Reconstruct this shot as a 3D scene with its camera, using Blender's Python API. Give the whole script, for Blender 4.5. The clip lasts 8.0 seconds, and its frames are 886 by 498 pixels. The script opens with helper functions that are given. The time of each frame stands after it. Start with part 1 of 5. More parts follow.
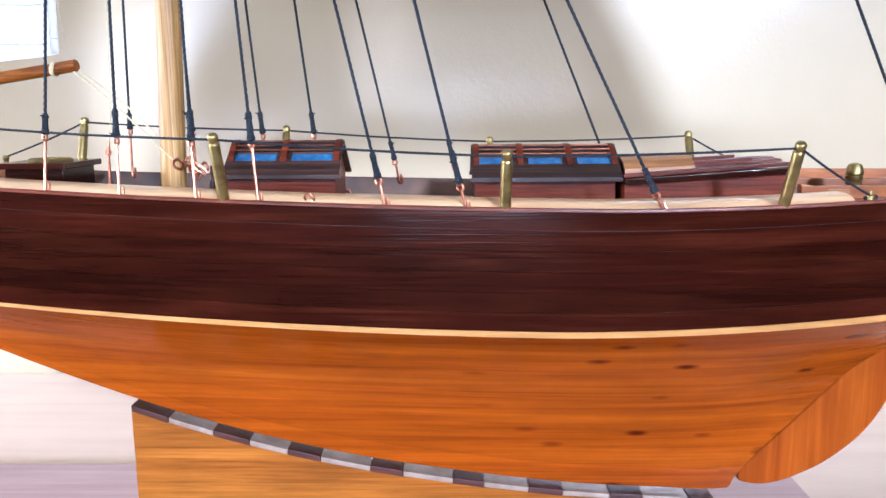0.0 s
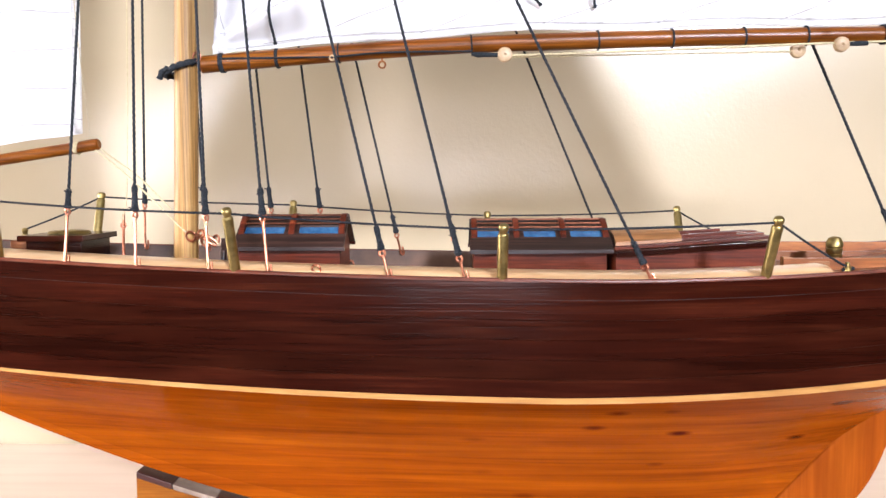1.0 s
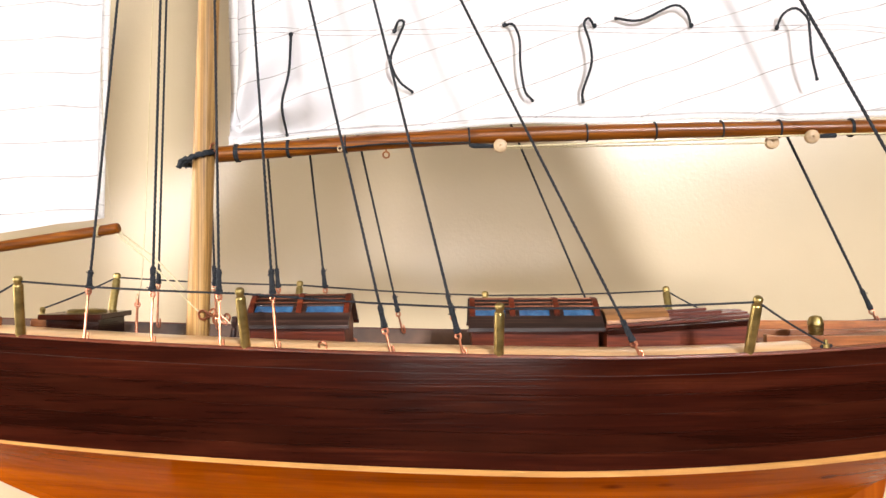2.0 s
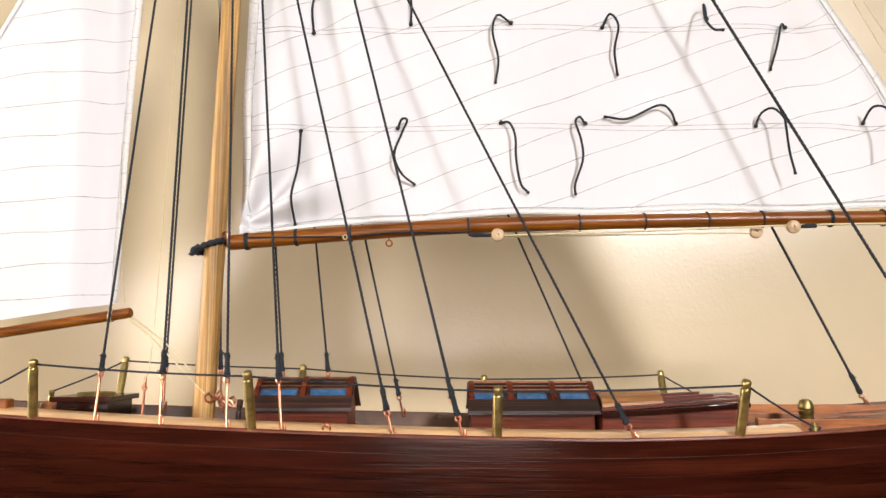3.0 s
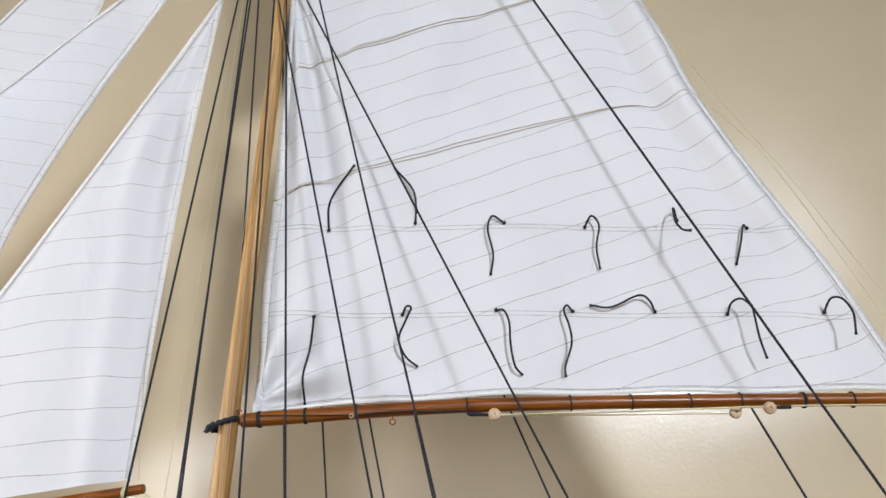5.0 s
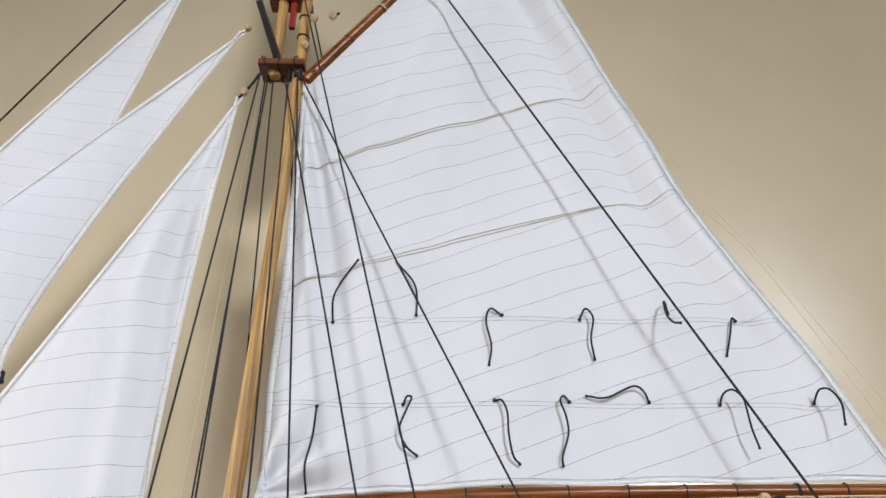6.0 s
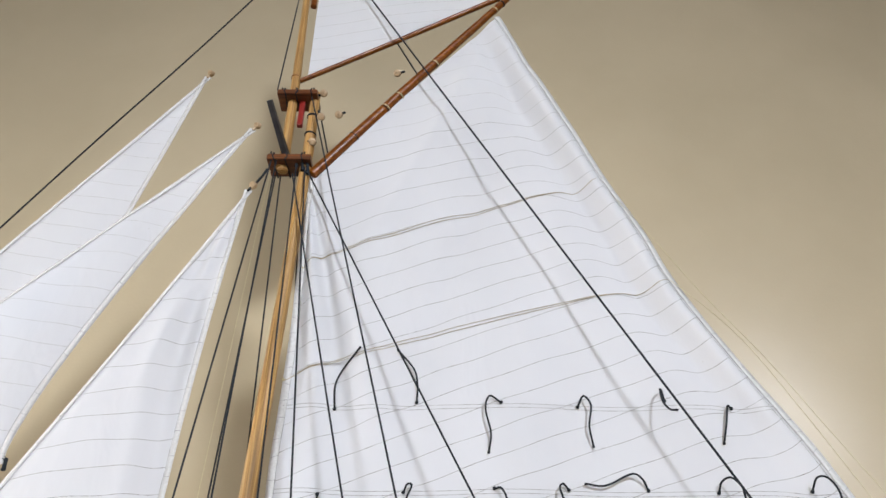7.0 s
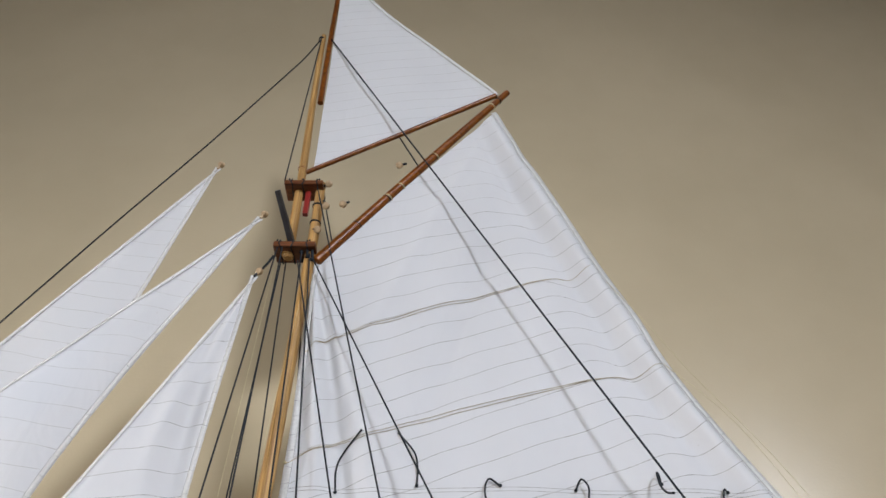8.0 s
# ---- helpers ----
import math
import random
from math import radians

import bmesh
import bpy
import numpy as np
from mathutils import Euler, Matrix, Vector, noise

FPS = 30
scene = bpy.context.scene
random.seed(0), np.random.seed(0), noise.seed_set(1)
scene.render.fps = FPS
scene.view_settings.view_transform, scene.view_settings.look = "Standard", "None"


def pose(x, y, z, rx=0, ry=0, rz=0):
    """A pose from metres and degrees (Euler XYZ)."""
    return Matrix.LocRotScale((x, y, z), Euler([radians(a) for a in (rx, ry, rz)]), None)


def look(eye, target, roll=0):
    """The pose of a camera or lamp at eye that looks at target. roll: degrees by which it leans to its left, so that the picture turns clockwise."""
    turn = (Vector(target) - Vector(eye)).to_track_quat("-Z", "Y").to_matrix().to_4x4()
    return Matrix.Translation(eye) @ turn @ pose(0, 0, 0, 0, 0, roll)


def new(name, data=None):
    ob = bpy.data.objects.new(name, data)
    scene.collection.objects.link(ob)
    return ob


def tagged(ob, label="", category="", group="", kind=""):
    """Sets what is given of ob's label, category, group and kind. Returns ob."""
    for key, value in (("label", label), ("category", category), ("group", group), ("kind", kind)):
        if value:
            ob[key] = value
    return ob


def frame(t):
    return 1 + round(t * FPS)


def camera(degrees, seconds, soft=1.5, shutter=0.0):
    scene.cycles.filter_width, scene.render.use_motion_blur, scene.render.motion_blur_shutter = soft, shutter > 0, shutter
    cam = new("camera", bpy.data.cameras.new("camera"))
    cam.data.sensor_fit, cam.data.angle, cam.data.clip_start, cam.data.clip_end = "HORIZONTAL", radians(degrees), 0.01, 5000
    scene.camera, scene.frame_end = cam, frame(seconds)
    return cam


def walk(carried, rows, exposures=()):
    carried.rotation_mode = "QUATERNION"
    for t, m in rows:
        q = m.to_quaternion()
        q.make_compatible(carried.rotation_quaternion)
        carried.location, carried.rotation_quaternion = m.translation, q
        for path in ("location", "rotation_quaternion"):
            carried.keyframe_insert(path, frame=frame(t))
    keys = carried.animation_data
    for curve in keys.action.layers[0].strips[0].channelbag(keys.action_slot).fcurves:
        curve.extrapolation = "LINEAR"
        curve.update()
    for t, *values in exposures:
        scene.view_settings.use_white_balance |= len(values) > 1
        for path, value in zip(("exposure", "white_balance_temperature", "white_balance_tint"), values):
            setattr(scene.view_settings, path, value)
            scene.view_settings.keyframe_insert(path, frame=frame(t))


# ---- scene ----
cam = camera(60.01, 8.0)

PATH = [
    (0, 0.00001, -0.47068, 0.30002, 79.726, 0.323, 0.706),
    (0.5, -0.00007, -0.48079, 0.30080, 82.309, 0.292, 0.696),
    (1, -0.00032, -0.49178, 0.30133, 85.161, 0.225, 0.630),
    (1.5, -0.00036, -0.50549, 0.30224, 88.109, 0.237, 0.579),
    (3, -0.00076, -0.54077, 0.30192, 97.406, 0.113, 0.514),
    (3.5, -0.00134, -0.55163, 0.30138, 100.608, 0.076, 0.447),
    (4, -0.00200, -0.56581, 0.29994, 103.816, 0.011, 0.359),
    (4.5, -0.00233, -0.57783, 0.29619, 107.355, -0.029, 0.323),
    (6, -0.00524, -0.61272, 0.27681, 118.182, -0.225, -0.047),
    (6.5, -0.00572, -0.62153, 0.27074, 121.607, -0.238, -0.095),
    (7, -0.00636, -0.62984, 0.26409, 124.964, -0.258, -0.157),
    (7.5, -0.00734, -0.63944, 0.25620, 128.252, -0.276, -0.262),
    (8, -0.00847, -0.64976, 0.24632, 131.469, -0.261, -0.370),
]
EXPOSURES = [(0.0, 0.15, 5000, 17), (1.0, 0.10, 6000, 19), (1.5, 0.03, 6750, 18), (3.0, -0.31, 6850, 17), (3.5, -0.40, 6300, 12), (4.5, -0.66, 6050, 12), (6.0, -0.77, 6050, 12), (7.0, -0.70, 6100, 12), (7.5, -0.66, 6050, 12), (8.0, -0.96, 6050, 12)]
walk(cam, [(t, pose(*r)) for t, *r in PATH], EXPOSURES)

# ---------- light: unseen windows of a living room, some of them added fill ---
world = bpy.data.worlds.new("sky")
scene.world = world
world.use_nodes = True
wn = world.node_tree.nodes
sky = wn.new("ShaderNodeTexSky")
sky.sky_type, sky.sun_disc = 'NISHITA', False
sky.sun_elevation, sky.sun_rotation = radians(40), radians(150)
wn["Background"].inputs[1].default_value = 0.1
world.node_tree.links.new(sky.outputs[0], wn["Background"].inputs[0])

WALL_Y, BACK_Y = 0.385, -6.0
FLOOR_Z, CEIL_Z = -0.50, 3.0
X0, X1 = -3.2, 3.4
AIM = Vector((-0.20, 0.2, 0.30))
# the low middle one is made up, fill for the wall under the boom
WINDOWS = [(-2.75, -1.90, 0.15, 2.20, 21.0, 70), (-1.15, 0.85, -0.46, 0.30, 84.0, 180), (1.80, 2.60, 2.05, 2.85, 39.0, 40)]   # x0, x1, z0, z1, watts, spread


def window_and_fill_lamp(x0, x1, z0, z1, watts, spread):
    lamp = bpy.data.lights.new("window_and_fill_light", 'AREA')
    lamp.shape, lamp.size, lamp.size_y, lamp.energy = 'RECTANGLE', x1 - x0 - 0.1, z1 - z0 - 0.1, watts
    lamp.color, lamp.spread = ((1.0, 0.975, 0.94) if spread > 60 else (0.955, 0.98, 1.0)), radians(spread)
    ob = new("window_and_fill_light", lamp)
    middle = Vector(((x0 + x1) / 2, BACK_Y + 0.01, (z0 + z1) / 2))
    # narrowed beams aim low, keeping the upper wall dim; added fill shines straight in
    ob.matrix_world = look(middle, AIM if spread < 180 else middle + Vector((0, 1, 0)))


for w in WINDOWS:
    window_and_fill_lamp(*w)

# made-up side window; its warm narrow lamp lifts the shadow on the wall
SIDE_FILL = [(X0, 1, -0.95, -0.05, 0.10, 1.00, 18.0)]   # wall x, inward, y0, y1, z0, z1, watts
for sx, sn, y0, y1, z0, z1, watts in SIDE_FILL:
    lamp = bpy.data.lights.new("window_and_fill_light", 'AREA')
    lamp.shape, lamp.size, lamp.size_y, lamp.energy, lamp.color = 'RECTANGLE', y1 - y0 - 0.1, z1 - z0 - 0.1, watts, (1.0, 0.945, 0.84)
    lamp.spread = radians(50)
    new("window_and_fill_light", lamp).matrix_world = look((sx + 0.01 * sn, (y0 + y1) / 2, (z0 + z1) / 2), (-0.2, WALL_Y, 0.12))


# ---------- materials ----------
def material(name):
    m = bpy.data.materials.new(name)
    m.use_nodes = True
    return m, m.node_tree.nodes, m.node_tree.links, m.node_tree.nodes["Principled BSDF"]


def ramp(nodes, stops):
    r = nodes.new("ShaderNodeValToRGB")
    e = r.color_ramp.elements
    while len(e) < len(stops):
        e.new(0.5)
    for el, (p, c) in zip(e, stops):
        el.position, el.color = p, (*c, 1)
    return r


def coords(nodes, links, scale):
    tc, mp = nodes.new("ShaderNodeTexCoord"), nodes.new("ShaderNodeMapping")
    mp.inputs["Scale"].default_value = scale
    links.new(tc.outputs["Object"], mp.inputs[0])
    return mp.outputs[0]


def noise_tex(nodes, links, vec, scale, detail=4, rough=0.55, distort=0.0):
    n = nodes.new("ShaderNodeTexNoise")
    n.inputs["Scale"].default_value, n.inputs["Detail"].default_value = scale, detail
    n.inputs["Roughness"].default_value, n.inputs["Distortion"].default_value = rough, distort
    links.new(vec, n.inputs["Vector"])
    return n.outputs[0]


def mix(nodes, links, kind, fac, a, b):
    m = nodes.new("ShaderNodeMix")
    m.data_type, m.blend_type = 'RGBA', kind
    for sock, val in ((m.inputs[0], fac), (m.inputs[6], a), (m.inputs[7], b)):
        if hasattr(val, "is_linked"):
            links.new(val, sock)
        elif isinstance(val, tuple):
            sock.default_value = (*val, 1)
        else:
            sock.default_value = val
    return m.outputs[2]


def bump(nodes, links, height, strength, dist, bsdf):
    b = nodes.new("ShaderNodeBump")
    b.inputs["Strength"].default_value, b.inputs["Distance"].default_value = strength, dist
    links.new(height, b.inputs["Height"])
    links.new(b.outputs[0], bsdf.inputs["Normal"])


def wood(name, dark, mid, light, axis="x", along=9.0, across=170.0, rough=0.35, coat=0.0, knots=0.0, vary=0.25, grain=0.35, spec=0.5, streak=0.0, pores=0.0, blotch=0.7, figure=0.6):
    m, nd, lk, bs = material(name)
    s = {"hull": (along, across * 0.16, across), "x": (along, across, across), "y": (across, along, across), "z": (across, across, along)}[axis]
    vec = coords(nd, lk, s)
    n1 = noise_tex(nd, lk, vec, 1.0, 5, 0.6, figure)
    fine = noise_tex(nd, lk, coords(nd, lk, tuple(v * 5 for v in s)), 1.0, 3, 0.6)
    blot = noise_tex(nd, lk, coords(nd, lk, tuple(14 if v == along else 30 for v in s)), 1.0, 3, 0.5)
    r = ramp(nd, [(0.28, dark), (0.5, mid), (0.72, light)])
    lk.new(n1, r.inputs[0])
    col = mix(nd, lk, 'OVERLAY', grain, r.outputs[0], fine)
    rb = ramp(nd, [(0.3, (0.62, 0.6, 0.58)), (0.65, (1.12, 1.12, 1.12))])
    lk.new(blot, rb.inputs[0])
    col = mix(nd, lk, 'MULTIPLY', blotch, col, rb.outputs[0])
    if streak:
        sv = noise_tex(nd, lk, coords(nd, lk, tuple(v * 2.2 if v == along else v * 3.0 for v in s)), 1.0, 4, 0.7, 0.3)
        sr = ramp(nd, [(0.38, (0.25, 0.22, 0.2)), (0.52, (1, 1, 1)), (0.70, (1.9, 1.7, 1.5))])
        lk.new(sv, sr.inputs[0])
        col = mix(nd, lk, 'MULTIPLY', streak, col, sr.outputs[0])
    if pores:
        pv = noise_tex(nd, lk, coords(nd, lk, tuple(9 if v == along else 1100 * v / across for v in s)), 1.0, 2, 0.5)
        pm = ramp(nd, [(0.36, (0.2, 0.18, 0.18)), (0.46, (1, 1, 1)), (0.62, (1, 1, 1)), (0.70, (2.2, 1.9, 1.7))])
        lk.new(pv, pm.inputs[0])
        col = mix(nd, lk, 'MULTIPLY', pores, col, pm.outputs[0])
        fine = pv
    bs.inputs["Specular IOR Level"].default_value = spec
    if vary:
        info, mr = nd.new("ShaderNodeObjectInfo"), nd.new("ShaderNodeMapRange")
        mr.inputs[3].default_value, mr.inputs[4].default_value = 1 - vary, 1 + vary * 0.6
        lk.new(info.outputs["Random"], mr.inputs[0])
        col = mix(nd, lk, 'MULTIPLY', 1.0, col, mr.outputs[0])
    if knots:
        kv = nd.new("ShaderNodeTexVoronoi")
        kv.inputs["Scale"].default_value = 1.0
        lk.new(coords(nd, lk, tuple(21 if v == along else 66 * v / across for v in s)), kv.inputs["Vector"])
        kr = ramp(nd, [(0.0, (0.13, 0.05, 0.03)), (0.07, (0.3, 0.14, 0.1)), (0.19, (1, 1, 1))])
        lk.new(kv.outputs["Distance"], kr.inputs[0])
        tc, sx, aft = nd.new("ShaderNodeTexCoord"), nd.new("ShaderNodeSeparateXYZ"), nd.new("ShaderNodeMapRange")
        lk.new(tc.outputs["Object"], sx.inputs[0])
        lk.new(sx.outputs[0], aft.inputs[0])
        for k, v in ((1, 0.0), (2, 0.12), (3, 0.15 * knots), (4, knots)):
            aft.inputs[k].default_value = v
        col = mix(nd, lk, 'MULTIPLY', aft.outputs[0], col, kr.outputs[0])
    lk.new(col, bs.inputs["Base Color"])
    bs.inputs["Roughness"].default_value = rough
    bs.inputs["Coat Weight"].default_value, bs.inputs["Coat Roughness"].default_value = coat, 0.12
    bump(nd, lk, fine, 0.2 if pores else 0.15, 0.0004, bs)
    return m


def metal(name, col, rough):
    m, nd, lk, bs = material(name)
    n = noise_tex(nd, lk, coords(nd, lk, (160, 160, 160)), 1.0, 4)
    r = ramp(nd, [(0.35, tuple(c * 0.62 for c in col)), (0.6, col)])
    lk.new(n, r.inputs[0])
    lk.new(r.outputs[0], bs.inputs["Base Color"])
    bs.inputs["Metallic"].default_value, bs.inputs["Roughness"].default_value = 1.0, rough
    bump(nd, lk, noise_tex(nd, lk, coords(nd, lk, (500, 500, 500)), 1.0, 3), 0.12, 0.0003, bs)
    return m


def plain(name, a, b, scale, rough, bump_scale=0, bump_dist=0.0005, strength=0.4, spec=0.5):
    m, nd, lk, bs = material(name)
    n = noise_tex(nd, lk, coords(nd, lk, (1, 1, 1)), scale, 5)
    r = ramp(nd, [(0.3, a), (0.7, b)])
    lk.new(n, r.inputs[0])
    lk.new(r.outputs[0], bs.inputs["Base Color"])
    bs.inputs["Roughness"].default_value, bs.inputs["Specular IOR Level"].default_value = rough, spec
    if bump_scale:
        bump(nd, lk, noise_tex(nd, lk, coords(nd, lk, (1, 1, 1)), bump_scale, 3), strength, bump_dist, bs)
    return m


def sailcloth():
    m, nd, lk, bs = material("sailcloth")
    n = noise_tex(nd, lk, coords(nd, lk, (1, 1, 1)), 9, 4)
    r = ramp(nd, [(0.3, (0.576, 0.584, 0.612)), (0.7, (0.626, 0.634, 0.662))])
    lk.new(n, r.inputs[0])
    spots = noise_tex(nd, lk, coords(nd, lk, (1, 1, 1)), 210, 2)
    sr = ramp(nd, [(0.2, (0.72, 0.68, 0.6)), (0.27, (1, 1, 1))])
    lk.new(spots, sr.inputs[0])
    lk.new(mix(nd, lk, 'MULTIPLY', 0.6, r.outputs[0], sr.outputs[0]), bs.inputs["Base Color"])
    bs.inputs["Roughness"].default_value = 0.8
    bs.inputs["Sheen Weight"].default_value = 0.1
    wv = noise_tex(nd, lk, coords(nd, lk, (2600, 2600, 900)), 1.0, 2)
    weave, crumple = nd.new("ShaderNodeBump"), nd.new("ShaderNodeBump")
    crumple.inputs["Strength"].default_value, crumple.inputs["Distance"].default_value = 0.8, 0.004
    weave.inputs["Strength"].default_value, weave.inputs["Distance"].default_value = 0.12, 0.0002
    lk.new(noise_tex(nd, lk, coords(nd, lk, (1, 1, 0.45)), 24, 3, 0.5, 0.6), crumple.inputs["Height"])
    lk.new(wv, weave.inputs["Height"])
    lk.new(crumple.outputs[0], weave.inputs["Normal"])
    lk.new(weave.outputs[0], bs.inputs["Normal"])
    through_cloth, both = nd.new("ShaderNodeBsdfTranslucent"), nd.new("ShaderNodeMixShader")
    through_cloth.inputs[0].default_value = (0.85, 0.86, 0.87, 1)
    both.inputs[0].default_value = 0.30
    lk.new(bs.outputs[0], both.inputs[1])
    lk.new(through_cloth.outputs[0], both.inputs[2])
    lk.new(both.outputs[0], nd["Material Output"].inputs[0])
    return m


ROSEWOOD = wood("dark_rosewood", (0.0130, 0.0020, 0.0009), (0.0225, 0.0038, 0.0016), (0.0360, 0.0074, 0.0030), axis="hull", along=6.0, across=110, rough=0.15, coat=0.0, vary=0.34, grain=0.35, spec=0.18, streak=0.06, pores=0.30, blotch=1.0, figure=1.3)
CEDAR = wood("varnished_cedar", (0.148, 0.0250, 0.0003), (0.232, 0.0450, 0.0004), (0.302, 0.0690, 0.0006), axis="hull", along=2.0, across=110, rough=0.15, coat=0.0, spec=0.085, streak=0.09, knots=1.0, vary=0.10, grain=0.16, blotch=0.5, pores=0.12)
RUDDERWOOD = wood("rudder_cedar", (0.17, 0.030, 0.0012), (0.225, 0.045, 0.0016), (0.275, 0.063, 0.003), axis="z", along=5, across=140, rough=0.42, coat=0.0, spec=0.06, vary=0, grain=0.15, blotch=0.4)
INLAY = wood("boxwood_line", (0.34, 0.155, 0.040), (0.41, 0.20, 0.055), (0.48, 0.255, 0.083), along=8, across=300, rough=0.45, coat=0.0, vary=0, spec=0.2)
CAPWOOD = wood("cap_mahogany", (0.045, 0.0095, 0.0045), (0.105, 0.025, 0.011), (0.17, 0.046, 0.019), along=30, across=300, rough=0.35, coat=0.0, vary=0.1, spec=0.2)
DECKWOOD = wood("pale_deck", (0.52, 0.28, 0.115), (0.64, 0.385, 0.185), (0.74, 0.50, 0.27), along=7, across=120, rough=0.28, coat=0.15, vary=0.06, grain=0.15)
REDWOOD = wood("red_mahogany", (0.035, 0.0060, 0.0030), (0.095, 0.0170, 0.0065), (0.165, 0.035, 0.012), along=9, across=240, rough=0.4, coat=0.0, vary=0.25, spec=0.14, streak=0.4)
AFTWOOD = wood("aft_cedar", (0.15, 0.043, 0.0095), (0.235, 0.075, 0.0175), (0.32, 0.118, 0.032), along=9, across=200, rough=0.4, coat=0.0, spec=0.3, vary=0.1, streak=0.25)
ROOFWOOD = wood("dark_roof", (0.007, 0.004, 0.0035), (0.022, 0.010, 0.008), (0.060, 0.028, 0.020), along=9, across=300, rough=0.42, coat=0.05, spec=0.25, streak=0.4, vary=0.25)
HOODWOOD = wood("hood_cherry", (0.19, 0.075, 0.022), (0.29, 0.125, 0.04), (0.38, 0.19, 0.07), along=9, across=220, rough=0.5, coat=0.0, spec=0.3, vary=0, streak=0.3)
MASTWOOD = wood("mast_pine", (0.205, 0.100, 0.024), (0.345, 0.193, 0.058), (0.47, 0.305, 0.118), axis="z", along=3, across=420, rough=0.5, coat=0.0, spec=0.35, vary=0.05, streak=0.4, grain=0.45)
SPARWOOD = wood("spar_mahogany", (0.062, 0.0155, 0.0012), (0.155, 0.044, 0.0030), (0.25, 0.087, 0.0070), along=6, across=340, rough=0.33, coat=0.0, vary=0.06, streak=0.4, spec=0.28)
PLATEWOOD = wood("trestle_mahogany", (0.052, 0.014, 0.003), (0.105, 0.031, 0.0065), (0.17, 0.058, 0.015), along=14, across=240, rough=0.42, coat=0.0, vary=0.1, streak=0.4, spec=0.3)
PANELWOOD = wood("stand_teak", (0.165, 0.048, 0.0035), (0.230, 0.073, 0.006), (0.295, 0.106, 0.011), along=7, across=170, rough=0.42, coat=0.0, spec=0.12, vary=0, streak=0.2, grain=0.3, pores=0.15, blotch=0.6)
BASEWOOD = wood("stand_walnut", (0.36, 0.235, 0.225), (0.42, 0.285, 0.275), (0.48, 0.34, 0.325), along=4, across=140, rough=0.4, coat=0.1, vary=0, grain=0.15, blotch=0.25)
TABLEWOOD = wood("pale_table", (0.66, 0.50, 0.385), (0.70, 0.545, 0.425), (0.73, 0.58, 0.46), along=1.6, across=45, rough=0.42, coat=0.1, vary=0.0, grain=0.05, blotch=0.10)
BEADWOOD = plain("bead_boxwood", (0.28, 0.185, 0.095), (0.40, 0.285, 0.16), 300, 0.5)
BLACKWOOD = plain("black_paint", (0.012, 0.012, 0.014), (0.03, 0.03, 0.032), 120, 0.4, 400)
BRASS = metal("brass", (0.35, 0.265, 0.100), 0.38)
COPPER = metal("copper", (0.50, 0.20, 0.115), 0.33)
ROPE = plain("tarred_cord", (0.0038, 0.0045, 0.0060), (0.021, 0.025, 0.031), 1100, 0.75, 2200, 0.0003, 0.5, 0.2)
LASHING = plain("black_thread", (0.003, 0.004, 0.005), (0.028, 0.033, 0.040), 1300, 0.85, 2500, 0.0004, 0.6, 0.2)
TWINE = plain("cream_twine", (0.34, 0.28, 0.15), (0.50, 0.43, 0.26), 900, 0.8, 2200, 0.0002, 0.4)
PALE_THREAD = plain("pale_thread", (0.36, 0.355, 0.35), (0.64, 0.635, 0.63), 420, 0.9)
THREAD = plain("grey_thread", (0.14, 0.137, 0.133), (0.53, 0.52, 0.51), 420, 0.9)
REDPAINT = plain("crimson_paint", (0.16, 0.010, 0.006), (0.24, 0.016, 0.010), 200, 0.35)
HEMCLOTH = plain("hem_cloth", (0.48, 0.468, 0.445), (0.575, 0.565, 0.545), 500, 0.85, 1500, 0.0004, 0.5, 0.2)
BRAILCORD = plain("tan_cord", (0.30, 0.25, 0.16), (0.44, 0.38, 0.26), 900, 0.8)
SAILCLOTH = sailcloth()
PEARL = plain("shell_inlay", (0.17, 0.122, 0.090), (0.28, 0.215, 0.168), 60, 0.2, 300, 0.0004, 0.2)
DARKINLAY = wood("dark_inlay", (0.022, 0.005, 0.004), (0.046, 0.011, 0.008), (0.08, 0.021, 0.014), along=9, across=200, rough=0.35, vary=0.2)
BLUEPANE = plain("blue_pane", (0.012, 0.06, 0.15), (0.035, 0.13, 0.26), 220, 0.2, 300, 0.0005, 0.5)
CORE = plain("hull_core", (0.010, 0.005, 0.004), (0.13, 0.066, 0.036), 22, 0.6)
WALLPAINT = plain("satin_wall_paint", (0.382, 0.316, 0.208), (0.417, 0.346, 0.231), 4, 0.23)
nd_, lk_ = WALLPAINT.node_tree.nodes, WALLPAINT.node_tree.links
bs_ = nd_["Principled BSDF"]
bs_.inputs["Specular IOR Level"].default_value = 0.6
swell, peel = nd_.new("ShaderNodeBump"), nd_.new("ShaderNodeBump")   # uneven plaster under a rolled paint
swell.inputs["Strength"].default_value, swell.inputs["Distance"].default_value = 0.5, 0.006
peel.inputs["Strength"].default_value, peel.inputs["Distance"].default_value = 0.24, 0.0008
lk_.new(noise_tex(nd_, lk_, coords(nd_, lk_, (1, 1, 1)), 3.5, 2), swell.inputs["Height"])
lk_.new(noise_tex(nd_, lk_, coords(nd_, lk_, (1, 1, 1)), 230, 3), peel.inputs["Height"])
lk_.new(swell.outputs[0], peel.inputs["Normal"])
lk_.new(peel.outputs[0], bs_.inputs["Normal"])
ROOMPAINT = plain("room_paint", (0.50, 0.42, 0.30), (0.54, 0.46, 0.34), 3, 0.6)
# unseen ceiling toned down to cut its bounce onto the upper wall
CEILPAINT = plain("ceiling_paint", (0.34, 0.33, 0.31), (0.38, 0.37, 0.35), 3, 0.8)
